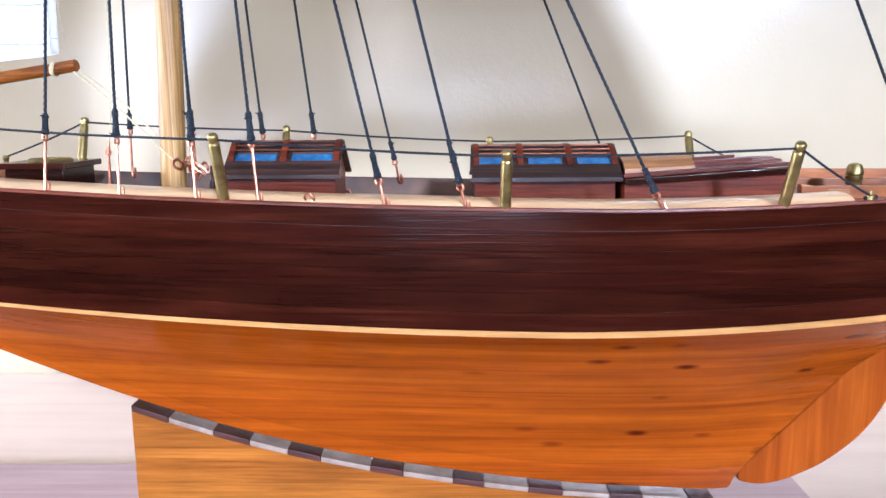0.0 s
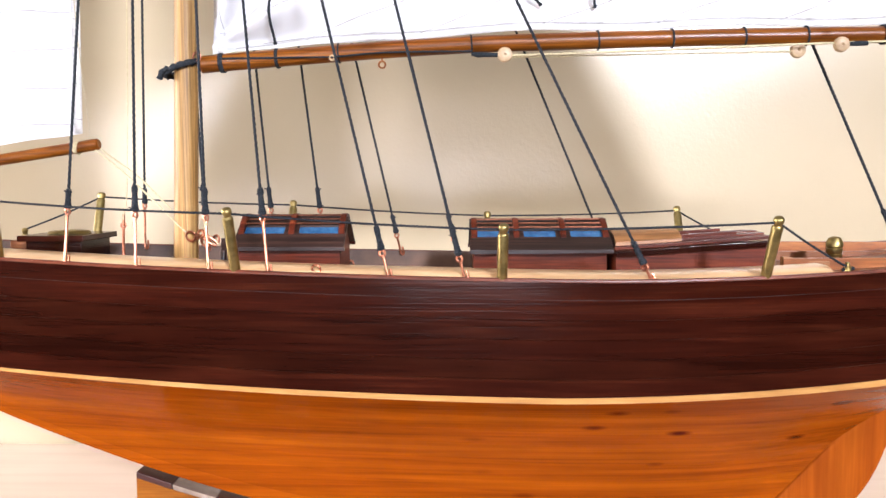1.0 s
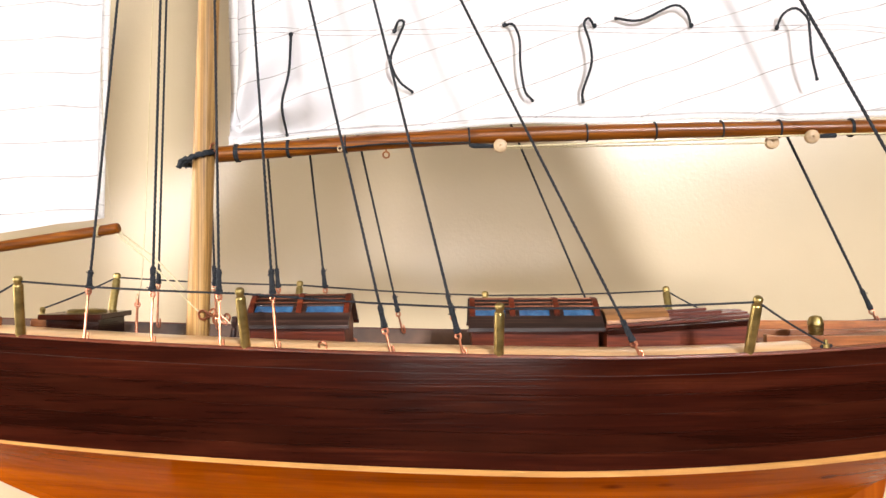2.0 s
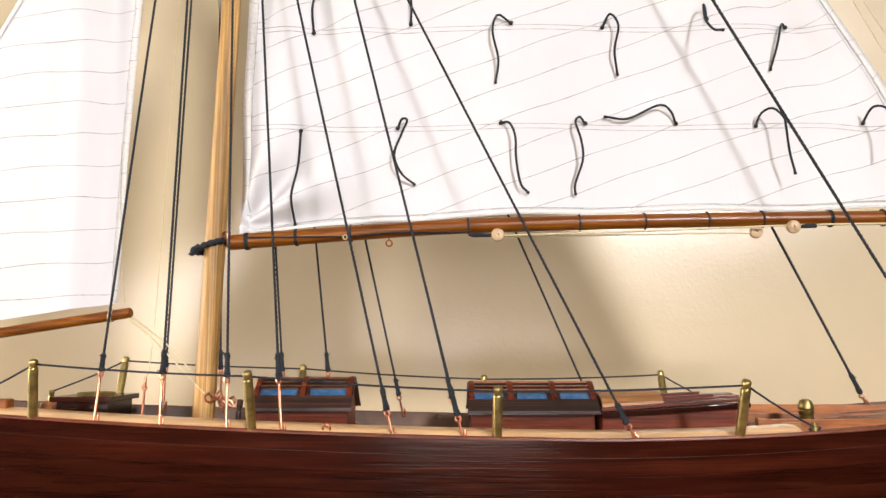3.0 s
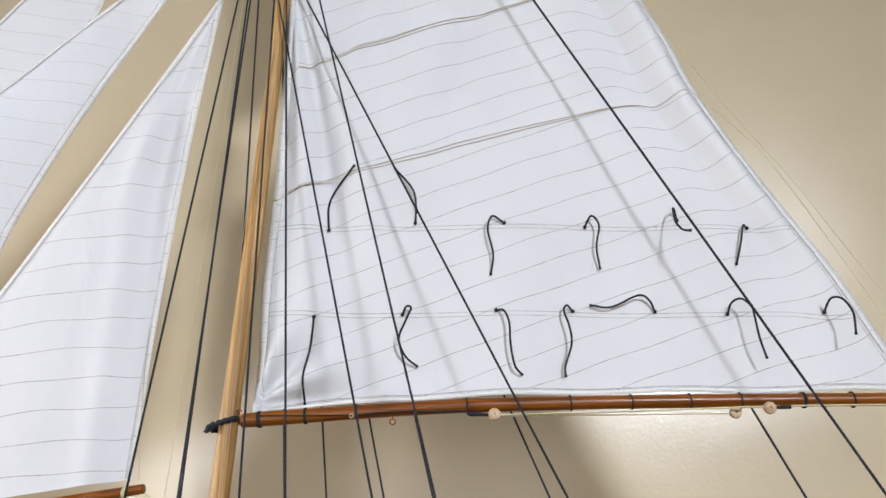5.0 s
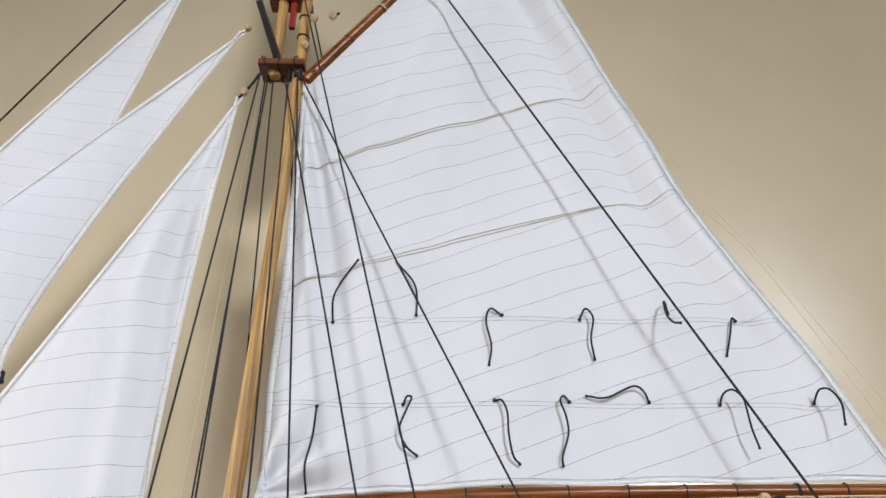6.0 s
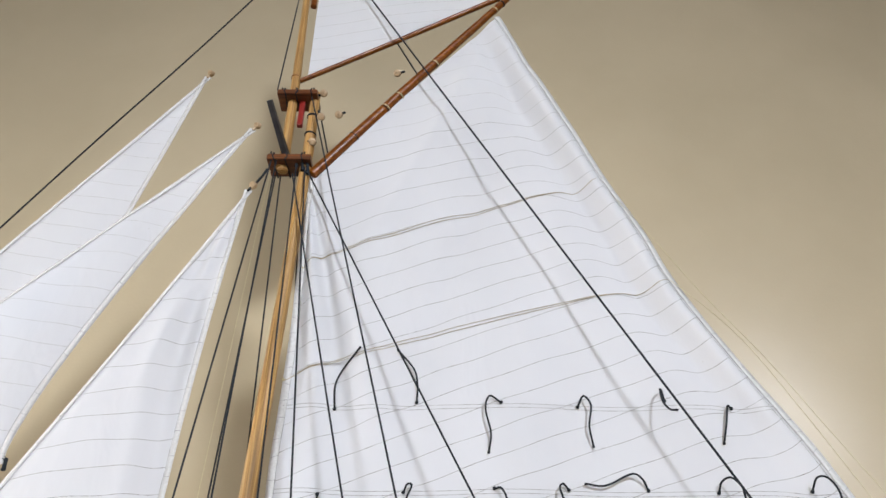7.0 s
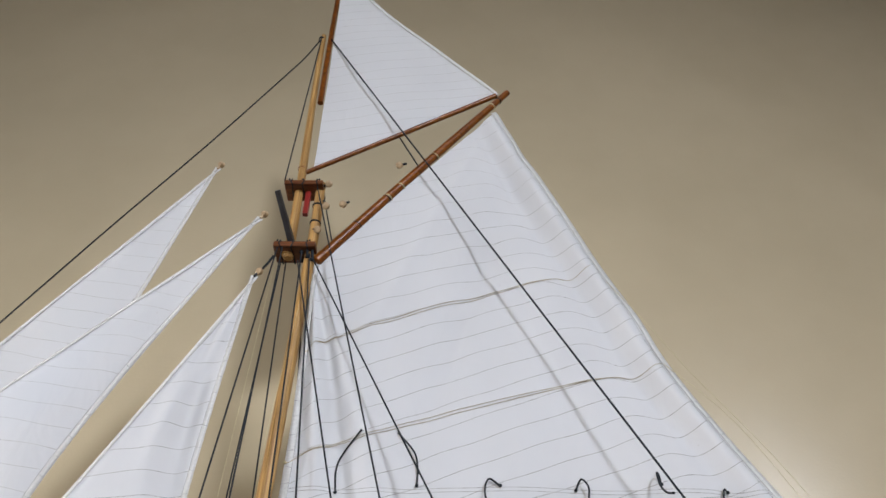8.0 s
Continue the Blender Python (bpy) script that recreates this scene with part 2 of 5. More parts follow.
CARPET = plain("floor_carpet", (0.07, 0.055, 0.045), (0.11, 0.09, 0.07), 60, 0.95, 300, 0.003)
FRAMEPAINT = plain("white_frame_paint", (0.74, 0.74, 0.72), (0.8, 0.8, 0.78), 20, 0.4)
m_, nd_, lk_, bs_ = material("window_glass")
bs_.inputs["Transmission Weight"].default_value, bs_.inputs["Roughness"].default_value = 1.0, 0.0
bs_.inputs["Base Color"].default_value = (0.97, 0.98, 0.98, 1)
GLASS = m_


# ---------- mesh helpers ----------
def build(verts, faces, smooth=True, sharp=None):
    me = bpy.data.meshes.new("m")
    me.from_pydata([tuple(v) for v in verts], [], faces)
    bm = bmesh.new()
    bm.from_mesh(me)
    bmesh.ops.recalc_face_normals(bm, faces=bm.faces)
    for f in bm.faces:
        f.smooth = smooth
    if smooth:
        for e in bm.edges:
            if len(e.link_faces) == 2 and e.calc_face_angle() > (sharp or 0.7):
                e.smooth = False
    bm.to_mesh(me)
    bm.free()
    return me


def part(name, me, mat, parent=None, label=""):
    ob = new(name, me)
    if not me.materials:
        me.materials.append(mat)
    if parent:
        ob.parent = parent
    if label:
        ob["label"] = label
    return ob


def join(*pieces):
    """Several (verts, faces) as one."""
    vs, fs = [], []
    for v, f in pieces:
        k = len(vs)
        vs += list(v)
        fs += [[i + k for i in q] for q in f]
    return vs, fs


def box(x0, x1, y0, y1, z0, z1, bev=0.0):
    bm = bmesh.new()
    bmesh.ops.create_cube(bm, size=1)
    for v in bm.verts:
        v.co = ((x0 + x1) / 2 + v.co.x * (x1 - x0), (y0 + y1) / 2 + v.co.y * (y1 - y0), (z0 + z1) / 2 + v.co.z * (z1 - z0))
    if bev:
        bmesh.ops.bevel(bm, geom=bm.edges[:], offset=bev, segments=2, affect='EDGES', profile=0.7)
    bm.verts.index_update()
    out = [v.co.copy() for v in bm.verts], [[v.index for v in f.verts] for f in bm.faces]
    bm.free()
    return out


def frames_along(pts):
    pts = [Vector(p) for p in pts]
    tan = [(pts[min(i + 1, len(pts) - 1)] - pts[max(i - 1, 0)]).normalized() for i in range(len(pts))]
    up = Vector((0, 1, 0)) if abs(tan[0].y) < 0.9 else Vector((1, 0, 0))
    out = []
    for p, t in zip(pts, tan):
        u = (up - t * up.dot(t)).normalized()
        out.append((p, u, t.cross(u)))
        up = u
    return out


def smooth_path(pts, n=8):
    """Catmull-Rom through the points."""
    p = [Vector(q) for q in pts]
    p = [p[0] * 2 - p[1]] + p + [p[-1] * 2 - p[-2]]
    out = []
    for i in range(1, len(p) - 2):
        for k in range(n):
            t = k / n
            out.append(0.5 * (2 * p[i] + (p[i + 1] - p[i - 1]) * t + (2 * p[i - 1] - 5 * p[i] + 4 * p[i + 1] - p[i + 2]) * t * t
                              + (3 * p[i] - p[i - 1] - 3 * p[i + 1] + p[i + 2]) * t ** 3))
    return out + [p[-2]]


def tube(pts, r, segs=10, closed=False):
    fr = frames_along(pts)
    rs = r if isinstance(r, (list, tuple)) else [r] * len(fr)
    vs, fs, n = [], [], len(fr)
    for (p, u, w), q in zip(fr, rs):
        for k in range(segs):
            a = 2 * math.pi * k / segs
            vs.append(p + (u * math.cos(a) + w * math.sin(a)) * q)
    for i in range(n if closed else n - 1):
        j = (i + 1) % n
        for k in range(segs):
            fs.append([i * segs + k, i * segs + (k + 1) % segs, j * segs + (k + 1) % segs, j * segs + k])
    if not closed:
        fs += [list(range(segs))[::-1], [(n - 1) * segs + k for k in range(segs)]]
    return vs, fs


def cord(pts, r, pitch=0.0034, step=0.0006, lobes=3, depth=0.25):
    """A laid cord: a lobed section that turns along its way."""
    pts = [Vector(p) for p in pts]
    line, dist = [pts[0]], 0.0
    for a, b in zip(pts, pts[1:]):
        n = max(1, int((b - a).length / step))
        line += [a.lerp(b, k / n) for k in range(1, n + 1)]
    vs, fs, segs = [], [], 9
    last = line[0]
    for p, u, w in frames_along(line):
        dist += (p - last).length
        last = p
        for k in range(segs):
            a = 2 * math.pi * k / segs
            q = r * (1 + depth * math.cos(lobes * a - 2 * math.pi * dist / pitch))
            vs.append(p + (u * math.cos(a) + w * math.sin(a)) * q)
    n = len(line)
    for i in range(n - 1):
        for k in range(segs):
            fs.append([i * segs + k, i * segs + (k + 1) % segs, (i + 1) * segs + (k + 1) % segs, (i + 1) * segs + k])
    fs += [list(range(segs))[::-1], [(n - 1) * segs + k for k in range(segs)]]
    return vs, fs


def cord_mesh(pts, r, **kw):
    me = bpy.data.meshes.new("cord")
    v, f = cord(pts, r, **kw)
    me.from_pydata([tuple(q) for q in v], [], f)
    me.polygons.foreach_set("use_smooth", [True] * len(me.polygons))
    return me


def revolve(profile, centre, axis, segs=20):
    """profile: (radius, along); turned round the axis through centre."""
    c, ax = Vector(centre), Vector(axis).normalized()
    u = (Vector((0, 1, 0)) if abs(ax.y) < 0.9 else Vector((1, 0, 0))).cross(ax).normalized()
    w = ax.cross(u)
    vs, fs, n = [], [], len(profile)
    for r, h in profile:
        for k in range(segs):
            a = 2 * math.pi * k / segs
            vs.append(c + ax * h + (u * math.cos(a) + w * math.sin(a)) * max(r, 1e-5))
    for i in range(n - 1):
        for k in range(segs):
            fs.append([i * segs + k, i * segs + (k + 1) % segs, (i + 1) * segs + (k + 1) % segs, (i + 1) * segs + k])
    fs += [list(range(segs))[::-1], [(n - 1) * segs + k for k in range(segs)]]
    return vs, fs


def ring(centre, normal, R, r, segs=20, sides=7):
    nrm = Vector(normal).normalized()
    u = (Vector((0, 0, 1)) if abs(nrm.z) < 0.9 else Vector((1, 0, 0))).cross(nrm).normalized()
    w = nrm.cross(u)
    c = Vector(centre)
    return tube([c + (u * math.cos(2 * math.pi * k / segs) + w * math.sin(2 * math.pi * k / segs)) * R for k in range(segs)], r, sides, closed=True)


def prism(outline, y0, y1):
    """A plate from an outline in x and z, between two y."""
    n = len(outline)
    vs = [(x, y0, z) for x, z in outline] + [(x, y1, z) for x, z in outline]
    fs = [list(range(n)), list(range(2 * n - 1, n - 1, -1))] + [[i, (i + 1) % n, n + (i + 1) % n, n + i] for i in range(n)]
    return vs, fs


def bevelled(me, width, segs=2, angle=0.5):
    bm = bmesh.new()
    bm.from_mesh(me)
    es = [e for e in bm.edges if len(e.link_faces) == 2 and e.calc_face_angle() > angle]
    bmesh.ops.bevel(bm, geom=es, offset=width, segments=segs, affect='EDGES', profile=0.6)
    for f in bm.faces:
        f.smooth = False
    bm.to_mesh(me)
    bm.free()
    return me


def curve_at(x, xs, ys):
    """Smooth curve through a few stations."""
    if x <= xs[0]:
        return ys[0] + (ys[1] - ys[0]) / (xs[1] - xs[0]) * (x - xs[0])
    if x >= xs[-1]:
        return ys[-1] + (ys[-1] - ys[-2]) / (xs[-1] - xs[-2]) * (x - xs[-1])
    i = max(k for k in range(len(xs) - 1) if xs[k] <= x)
    h = xs[i + 1] - xs[i]
    t = (x - xs[i]) / h

    def slope(k):
        if k == 0:
            return (ys[1] - ys[0]) / (xs[1] - xs[0])
        if k == len(xs) - 1:
            return (ys[-1] - ys[-2]) / (xs[-1] - xs[-2])
        return (ys[k + 1] - ys[k - 1]) / (xs[k + 1] - xs[k - 1])
    return ((1 + 2 * t) * (1 - t) ** 2 * ys[i] + t * (1 - t) ** 2 * h * slope(i)
            + t * t * (3 - 2 * t) * ys[i + 1] + t * t * (t - 1) * h * slope(i + 1))


# ---------- the room ----------
def structure(name, me, mat, label, parent=None):
    return tagged(part(name, me, mat, parent), label, "", "", "structure")


structure("wall_north", build(*box(X0, X1, WALL_Y, WALL_Y + 0.12, FLOOR_Z, CEIL_Z), smooth=False), WALLPAINT, "satin cream painted wall with orange-peel texture")
structure("wall_east", build(*box(X1, X1 + 0.12, BACK_Y, WALL_Y, FLOOR_Z, CEIL_Z), smooth=False), ROOMPAINT, "plain cream painted side wall")
# opening and frame round the added side fill, out of view
for name, (sx, sn, y0, y1, z0, z1, _) in (("wall_west", SIDE_FILL[0]),):
    xa, xb = min(sx, sx - 0.12 * sn), max(sx, sx - 0.12 * sn)
    structure(name, build(*join(box(xa, xb, BACK_Y, y0, FLOOR_Z, CEIL_Z), box(xa, xb, y1, WALL_Y, FLOOR_Z, CEIL_Z), box(xa, xb, y0, y1, FLOOR_Z, z0), box(xa, xb, y0, y1, z1, CEIL_Z)), smooth=False),
              ROOMPAINT, "plain cream side wall with a window opening")
    xm = sx - 0.075 * sn
    win = structure("window_4", build(*join(box(xm - 0.02, xm + 0.02, y0, y1, z0, z0 + 0.04), box(xm - 0.02, xm + 0.02, y0, y1, z1 - 0.04, z1),
                    box(xm - 0.02, xm + 0.02, y0, y0 + 0.04, z0 + 0.04, z1 - 0.04), box(xm - 0.02, xm + 0.02, y1 - 0.04, y1, z0 + 0.04, z1 - 0.04)), smooth=False),
                    FRAMEPAINT, "unseen white painted window frame with a clear pane")
    pane = part("pane", build(*box(xm - 0.003, xm + 0.003, y0 + 0.04, y1 - 0.04, z0 + 0.04, z1 - 0.04), smooth=False), GLASS, win)
    pane.visible_shadow = False
structure("floor", build(*box(X0, X1, BACK_Y, WALL_Y, FLOOR_Z - 0.1, FLOOR_Z), smooth=False), CARPET, "brown carpeted room floor")
structure("ceiling", build(*box(X0, X1, BACK_Y, WALL_Y, CEIL_Z, CEIL_Z + 0.1), smooth=False), CEILPAINT, "unseen ceiling, its paint darkened to cut bounce")
pieces, x = [], X0
for x0, x1, z0, z1, *_ in WINDOWS:
    pieces += [box(x, x0, BACK_Y - 0.12, BACK_Y, FLOOR_Z, CEIL_Z), box(x0, x1, BACK_Y - 0.12, BACK_Y, FLOOR_Z, z0), box(x0, x1, BACK_Y - 0.12, BACK_Y, z1, CEIL_Z)]
    x = x1
pieces.append(box(x, X1, BACK_Y - 0.12, BACK_Y, FLOOR_Z, CEIL_Z))
structure("wall_south", build(*join(*pieces), smooth=False), ROOMPAINT, "cream painted wall with three window openings")
# none is in view; the second only frames the added fill
for i, (x0, x1, z0, z1, *_) in enumerate(WINDOWS):
    win = structure(f"window_{i + 1}", build(*join(box(x0, x1, BACK_Y - 0.1, BACK_Y - 0.05, z0, z0 + 0.04), box(x0, x1, BACK_Y - 0.1, BACK_Y - 0.05, z1 - 0.04, z1),
                    box(x0, x0 + 0.04, BACK_Y - 0.1, BACK_Y - 0.05, z0 + 0.04, z1 - 0.04), box(x1 - 0.04, x1, BACK_Y - 0.1, BACK_Y - 0.05, z0 + 0.04, z1 - 0.04)), smooth=False),
                    FRAMEPAINT, "unseen white painted window frame with a clear pane")
    pane = part("pane", build(*box(x0 + 0.04, x1 - 0.04, BACK_Y - 0.078, BACK_Y - 0.072, z0 + 0.04, z1 - 0.04), smooth=False), GLASS, win)
    pane.visible_shadow = False

table = new("display_table")
tagged(table, "pale wooden display table with fine straight grain", "table")
part("tabletop", bevelled(build(*box(-1.1, 1.2, -0.34, WALL_Y - 0.004, -0.03, 0.0), smooth=False), 0.003), TABLEWOOD, table)
for lx in (-1.05, 1.1):
    for ly in (-0.3, 0.3):
        part("leg", build(*box(lx, lx + 0.05, ly, ly + 0.05, FLOOR_Z, -0.03), smooth=False), TABLEWOOD, table)

# ---------- the model ship ----------
ship = new("model_ship")
tagged(ship, "varnished wooden gaff cutter model with white cloth sails", "ship model")


def beam(x):
    """Half breadth at the sheer."""
    return max(0.083 - (0.30 if x > 0.05 else 0.27) * (x - 0.05) ** 2, 0.003)


def sheer(x):
    d = x - 0.085
    return 0.2494 + (0.19 * d * d if d > 0 else -0.016 * d + 0.044 * d * d)


def keel(x):
    return curve_at(x, (-0.47, -0.40, -0.345, -0.289, -0.2065, -0.14, -0.07, 0.0, 0.073, 0.13, 0.1775, 0.1818, 0.1970, 0.2155, 0.232, 0.2483, 0.2701, 0.32, 0.40),
                    (0.258, 0.212, 0.180, 0.1527, 0.1203, 0.0991, 0.0820, 0.0705, 0.0618, 0.0586, 0.0578, 0.0660, 0.0845, 0.1035, 0.1209, 0.1380, 0.1613, 0.196, 0.232))


def stripe(x):
    d = x - 0.0588
    z = 0.1834 + (0.23 * d * d if d > 0 else -0.018 * d + 0.055 * d * d)
    return min(max(z, keel(x) + 0.006), sheer(x) - 0.004)




def keel_line(x):
    """The keel as if it ran on straight below the stern post."""
    return keel(x) if x < 0.1775 else 0.0578


def stern_x(z):
    """Where the stern post stands at a height."""
    return 0.1818 + (z - 0.066) * 0.9266


def hull_point(x, s):
    """The port side: s from 0 at the sheer by 1 at the line to 2 at the keel; planks run out on the stern post."""
    b, zs, zw, zk = beam(x), sheer(x), stripe(x), keel_line(x)
    if s <= 1:
        z = zs + (zw - zs) * s
        return x, -b * (1 - 0.02 * s - 0.015 * s * s), z
    z = max(zw + (zk - zw) * (s - 1), min(keel(x), zw))
    q = min(1.0, max(0.0, ((zw - z) / max(zw - zk, 1e-4) - 0.02) / 0.98))
    kt = min(0.006, b * 0.5)
    g = 0.93 * (1 - q) ** 2.3 + 0.07 * (1 - q ** 3)
    t = min(1.0, max(0.0, (stern_x(z) - x) / 0.13))
    g *= 1 - min(1.0, q * 2.4) * (1 - t) ** 2.2
    return x, -(kt + (0.965 * b - kt) * g), z


XS = [-0.47 + 0.009 * i for i in range(72)] + [0.1760, 0.1775, 0.1790, 0.1805, 0.1818, 0.187] + [0.192 + 0.0065 * i for i in range(32)] + [0.40]


def strip(s0, s1, side, rows=5, lift=0.0, edge=0.0005, gap=0.0):
    """A lengthwise plank of the skin, with edges turned in."""
    vs, fs = [], []
    lv = [(s0 + gap, edge), (s0 + gap + (s1 - s0) * 0.012, 0.0)]
    lv += [(s0 + (s1 - s0) * (k + 1) / (rows + 1), 0.0) for k in range(rows)]
    lv += [(s1 - gap - (s1 - s0) * 0.012, 0.0), (s1 - gap, edge)]
    for x in XS:
        for s, e in lv:
            px, py, pz = hull_point(x, s)
            vs.append((px, side * -(py + e - lift), pz))
    n = len(lv)
    for i in range(len(XS) - 1):
        for k in range(n - 1):
            q = [i * n + k, i * n + k + 1, (i + 1) * n + k + 1, (i + 1) * n + k]
            if abs(vs[q[0]][2] - vs[q[1]][2]) + abs(vs[q[2]][2] - vs[q[3]][2]) > 1e-5:
                fs.append(q)
    return build(vs, fs)


hull = part("hull", build(*join(*[([(x, sd * -(y + 0.0028), z) for xx in XS for x, y, z in [hull_point(xx, 2 * k / 32) for k in range(33)]],
            [[i * 33 + k, i * 33 + k + 1, (i + 1) * 33 + k + 1, (i + 1) * 33 + k] for i in range(len(XS) - 1) for k in range(32)]) for sd in (-1, 1)])),
            CORE, ship, "planked hull, dark rosewood above and orange cedar below")
for side in (-1, 1):
    for k in range(6):
        part("upper_plank", strip(k / 6, (k + 1) / 6, side, 4, 0, 0.00012, 0.0014), ROSEWOOD, hull)
    part("boxwood_line", strip(0.986, 1.020, side, 2, 0.0005), INLAY, hull, "thin pale boxwood waterline")
    lows = [1.020 + (2 - 1.020) * k / 9 for k in range(10)]
    for k in range(9):
        part("lower_plank", strip(lows[k], lows[k + 1], side, 4, 0, 0.00003, 0.0), CEDAR, hull)
# transom
part("transom", build(*join(([(0.4005, -y, z) for x, y, z in [hull_point(0.40, 2 * k / 12) for k in range(13)]] + [(0.4005, y, z) for x, y, z in [hull_point(0.40, 2 * k / 12) for k in range(12, -1, -1)]],
     [list(range(26))])), smooth=False), ROSEWOOD, hull)
# rounded keel shoe and stern post
part("keel_shoe", build(*tube([(x, 0, keel(x) + 0.0045) for x in XS if -0.30 < x < 0.178], 0.0056, 10)), CEDAR, hull)
part("stern_post", build(*tube([(x, 0, keel(x) + 0.003) for x in XS if 0.1817 < x < 0.285], 0.0052, 10)), CEDAR, hull)

rudder_line = smooth_path([(0.1842, 0, 0.0645), (0.1864, 0, 0.0612), (0.1975, 0, 0.0592), (0.2084, 0, 0.0604), (0.2191, 0, 0.0639), (0.2366, 0, 0.0726), (0.2503, 0, 0.0827), (0.2635, 0, 0.0959), (0.2753, 0, 0.1154), (0.2865, 0, 0.147), (0.290, 0, 0.171)], 4)
rudder_front = [(0.282, 0.1715), (0.2718, 0.1605), (0.2500, 0.1372), (0.2337, 0.1201), (0.2172, 0.1027), (0.1987, 0.0837), (0.1850, 0.0692)]
part("rudder", bevelled(build(*prism([(p.x, p.z) for p in rudder_line] + rudder_front, -0.0042, 0.0042), smooth=False), 0.0016, 3), RUDDERWOOD, ship, "orange cedar rudder blade")
# dark tube put into the rudder gap to make it read dark
part("rudder_stock", build(*tube([(x + 0.0014, 0, z - 0.0008) for x, z in reversed(rudder_front[1:])], 0.0019, 8)), DARKINLAY, ship, "dark line of the rudder joint")


def edge_sweep(section, x0, x1, inset, side, n=90):
    """Sweep a small section (dy inboard, dz) along the sheer."""
    vs, fs, m = [], [], len(section)
    for i in range(n + 1):
        x = x0 + (x1 - x0) * i / n
        for dy, dz in section:
            vs.append((x, side * (beam(x) - inset - dy), sheer(x) + dz))
    for i in range(n):
        for k in range(m):
            fs.append([i * m + k, i * m + (k + 1) % m, (i + 1) * m + (k + 1) % m, (i + 1) * m + k])
    fs += [list(range(m)), [n * m + k for k in range(m)]]
    return build(vs, fs)


for side in (-1, 1):
    part("cap_rail", edge_sweep([(-0.0007, -0.0014), (-0.0007, 0.0), (-0.0003, 0.0005), (0.0015, 0.0005), (0.0018, 0.0), (0.0018, -0.0014)], -0.46, 0.40, 0.0, side), CAPWOOD, ship, "thin reddish cap rail")
    part("bulwark", edge_sweep([(0.0004, -0.0013), (0.0016, -0.0013), (0.0016, -0.0125), (0.0004, -0.0125)], -0.455, 0.395, 0.0, side), ROOFWOOD, ship, "dark low bulwark")


def deck_z(x, y):
    """A rounded waterway along the port side, the deck lower inside it."""
    b = beam(x) - 0.0015
    w = min(0.036, b)
    f = (y + b) / w
    if f <= 1:
        return sheer(x) - 0.0030 + 0.0058 * max(0.0, 1 - abs(2 * min(max(f, 0), 1) * 0.92 - 1) ** 3)
    return sheer(x) - 0.0115


# pale deck with its raised waterway
vs, fs = [], []
for i in range(81):
    x = -0.45 + 0.660 * i / 80
    b = beam(x) - 0.0015
    w = min(0.036, b)
    for y in [-b + w * j / 16 for j in range(17)] + [-b + w * 1.002 + (2 * b - w * 1.002) * j / 4 for j in range(5)]:
        vs.append((x, y, deck_z(x, y)))
for i in range(80):
    for j in range(21):
        fs.append([i * 22 + j, i * 22 + j + 1, (i + 1) * 22 + j + 1, (i + 1) * 22 + j])
part("deck", build(vs, fs), DECKWOOD, ship, "smooth pale varnished deck with a rounded waterway")
# aft deck, red wood, a little higher
vs, fs = [], []
for i in range(31):
    x = 0.2105 + 0.184 * i / 30
    b = beam(x) - 0.0026
    for j in range(9):
        y = -b + 2 * b * j / 8
        vs.append((x, y, sheer(x) - 0.0042))
for i in range(30):
    for j in range(8):
        fs.append([i * 9 + j, i * 9 + j + 1, (i + 1) * 9 + j + 1, (i + 1) * 9 + j])
part("aft_deck", build(vs, fs), AFTWOOD, ship, "reddish cedar aft deck")


def board(y0, y1, x0, x1, h0, h1, n=16):
    """A board on edge along the hull's side; its heights are over the deck edge."""
    vs, fs = [], []
    for i in range(n + 1):
        x = x0 + (x1 - x0) * i / n
        for y, h in ((y0, h0), (y1, h0), (y1, h1), (y0, h1)):
            vs.append((x, y * beam(x), 0.2515 + h))
    for i in range(n):
        for k in range(4):
            fs.append([i * 4 + k, i * 4 + (k + 1) % 4, (i + 1) * 4 + (k + 1) % 4, (i + 1) * 4 + k])
    fs += [[0, 1, 2, 3], [n * 4 + k for k in range(4)]]
    return bevelled(build(vs, fs, smooth=False), 0.0004)


part("coaming_board", board(0.80, 0.84, 0.205, 0.392, -0.012, 0.0080), AFTWOOD, ship, "upright reddish coaming board")
part("coaming_board", board(0.40, 0.44, 0.215, 0.392, -0.012, 0.0035), AFTWOOD, ship)
part("coaming_board", board(-0.44, -0.40, 0.198, 0.392, -0.012, 0.0048), AFTWOOD, ship)
vs = smooth_path([(0.198, 0, 0.2572), (0.206, 0, 0.2562), (0.214, 0, 0.2548), (0.226, 0, 0.2543)], 4)
part("cockpit_knee", bevelled(build(*prism([(p.x, p.z) for p in vs] + [(0.226, 0.238), (0.198, 0.238)], -0.033, -0.028), smooth=False), 0.0005), HOODWOOD, ship)

# tiller post with a turned brass knob
part("brass_knob", build(*revolve([(0.0030, -0.017), (0.0030, -0.0075), (0.0044, -0.0068), (0.0048, -0.0052), (0.0042, -0.0046), (0.0049, -0.0034), (0.0050, -0.0015), (0.0044, -0.0008),
     (0.0051, 0.0), (0.0051, 0.0018), (0.0044, 0.0040), (0.0036, 0.0056), (0.0016, 0.0064), (0, 0.0066)], (0.2445, 0.0, 0.2606), (0, 0, 1), 28)), BRASS, ship, "turned brass knob")


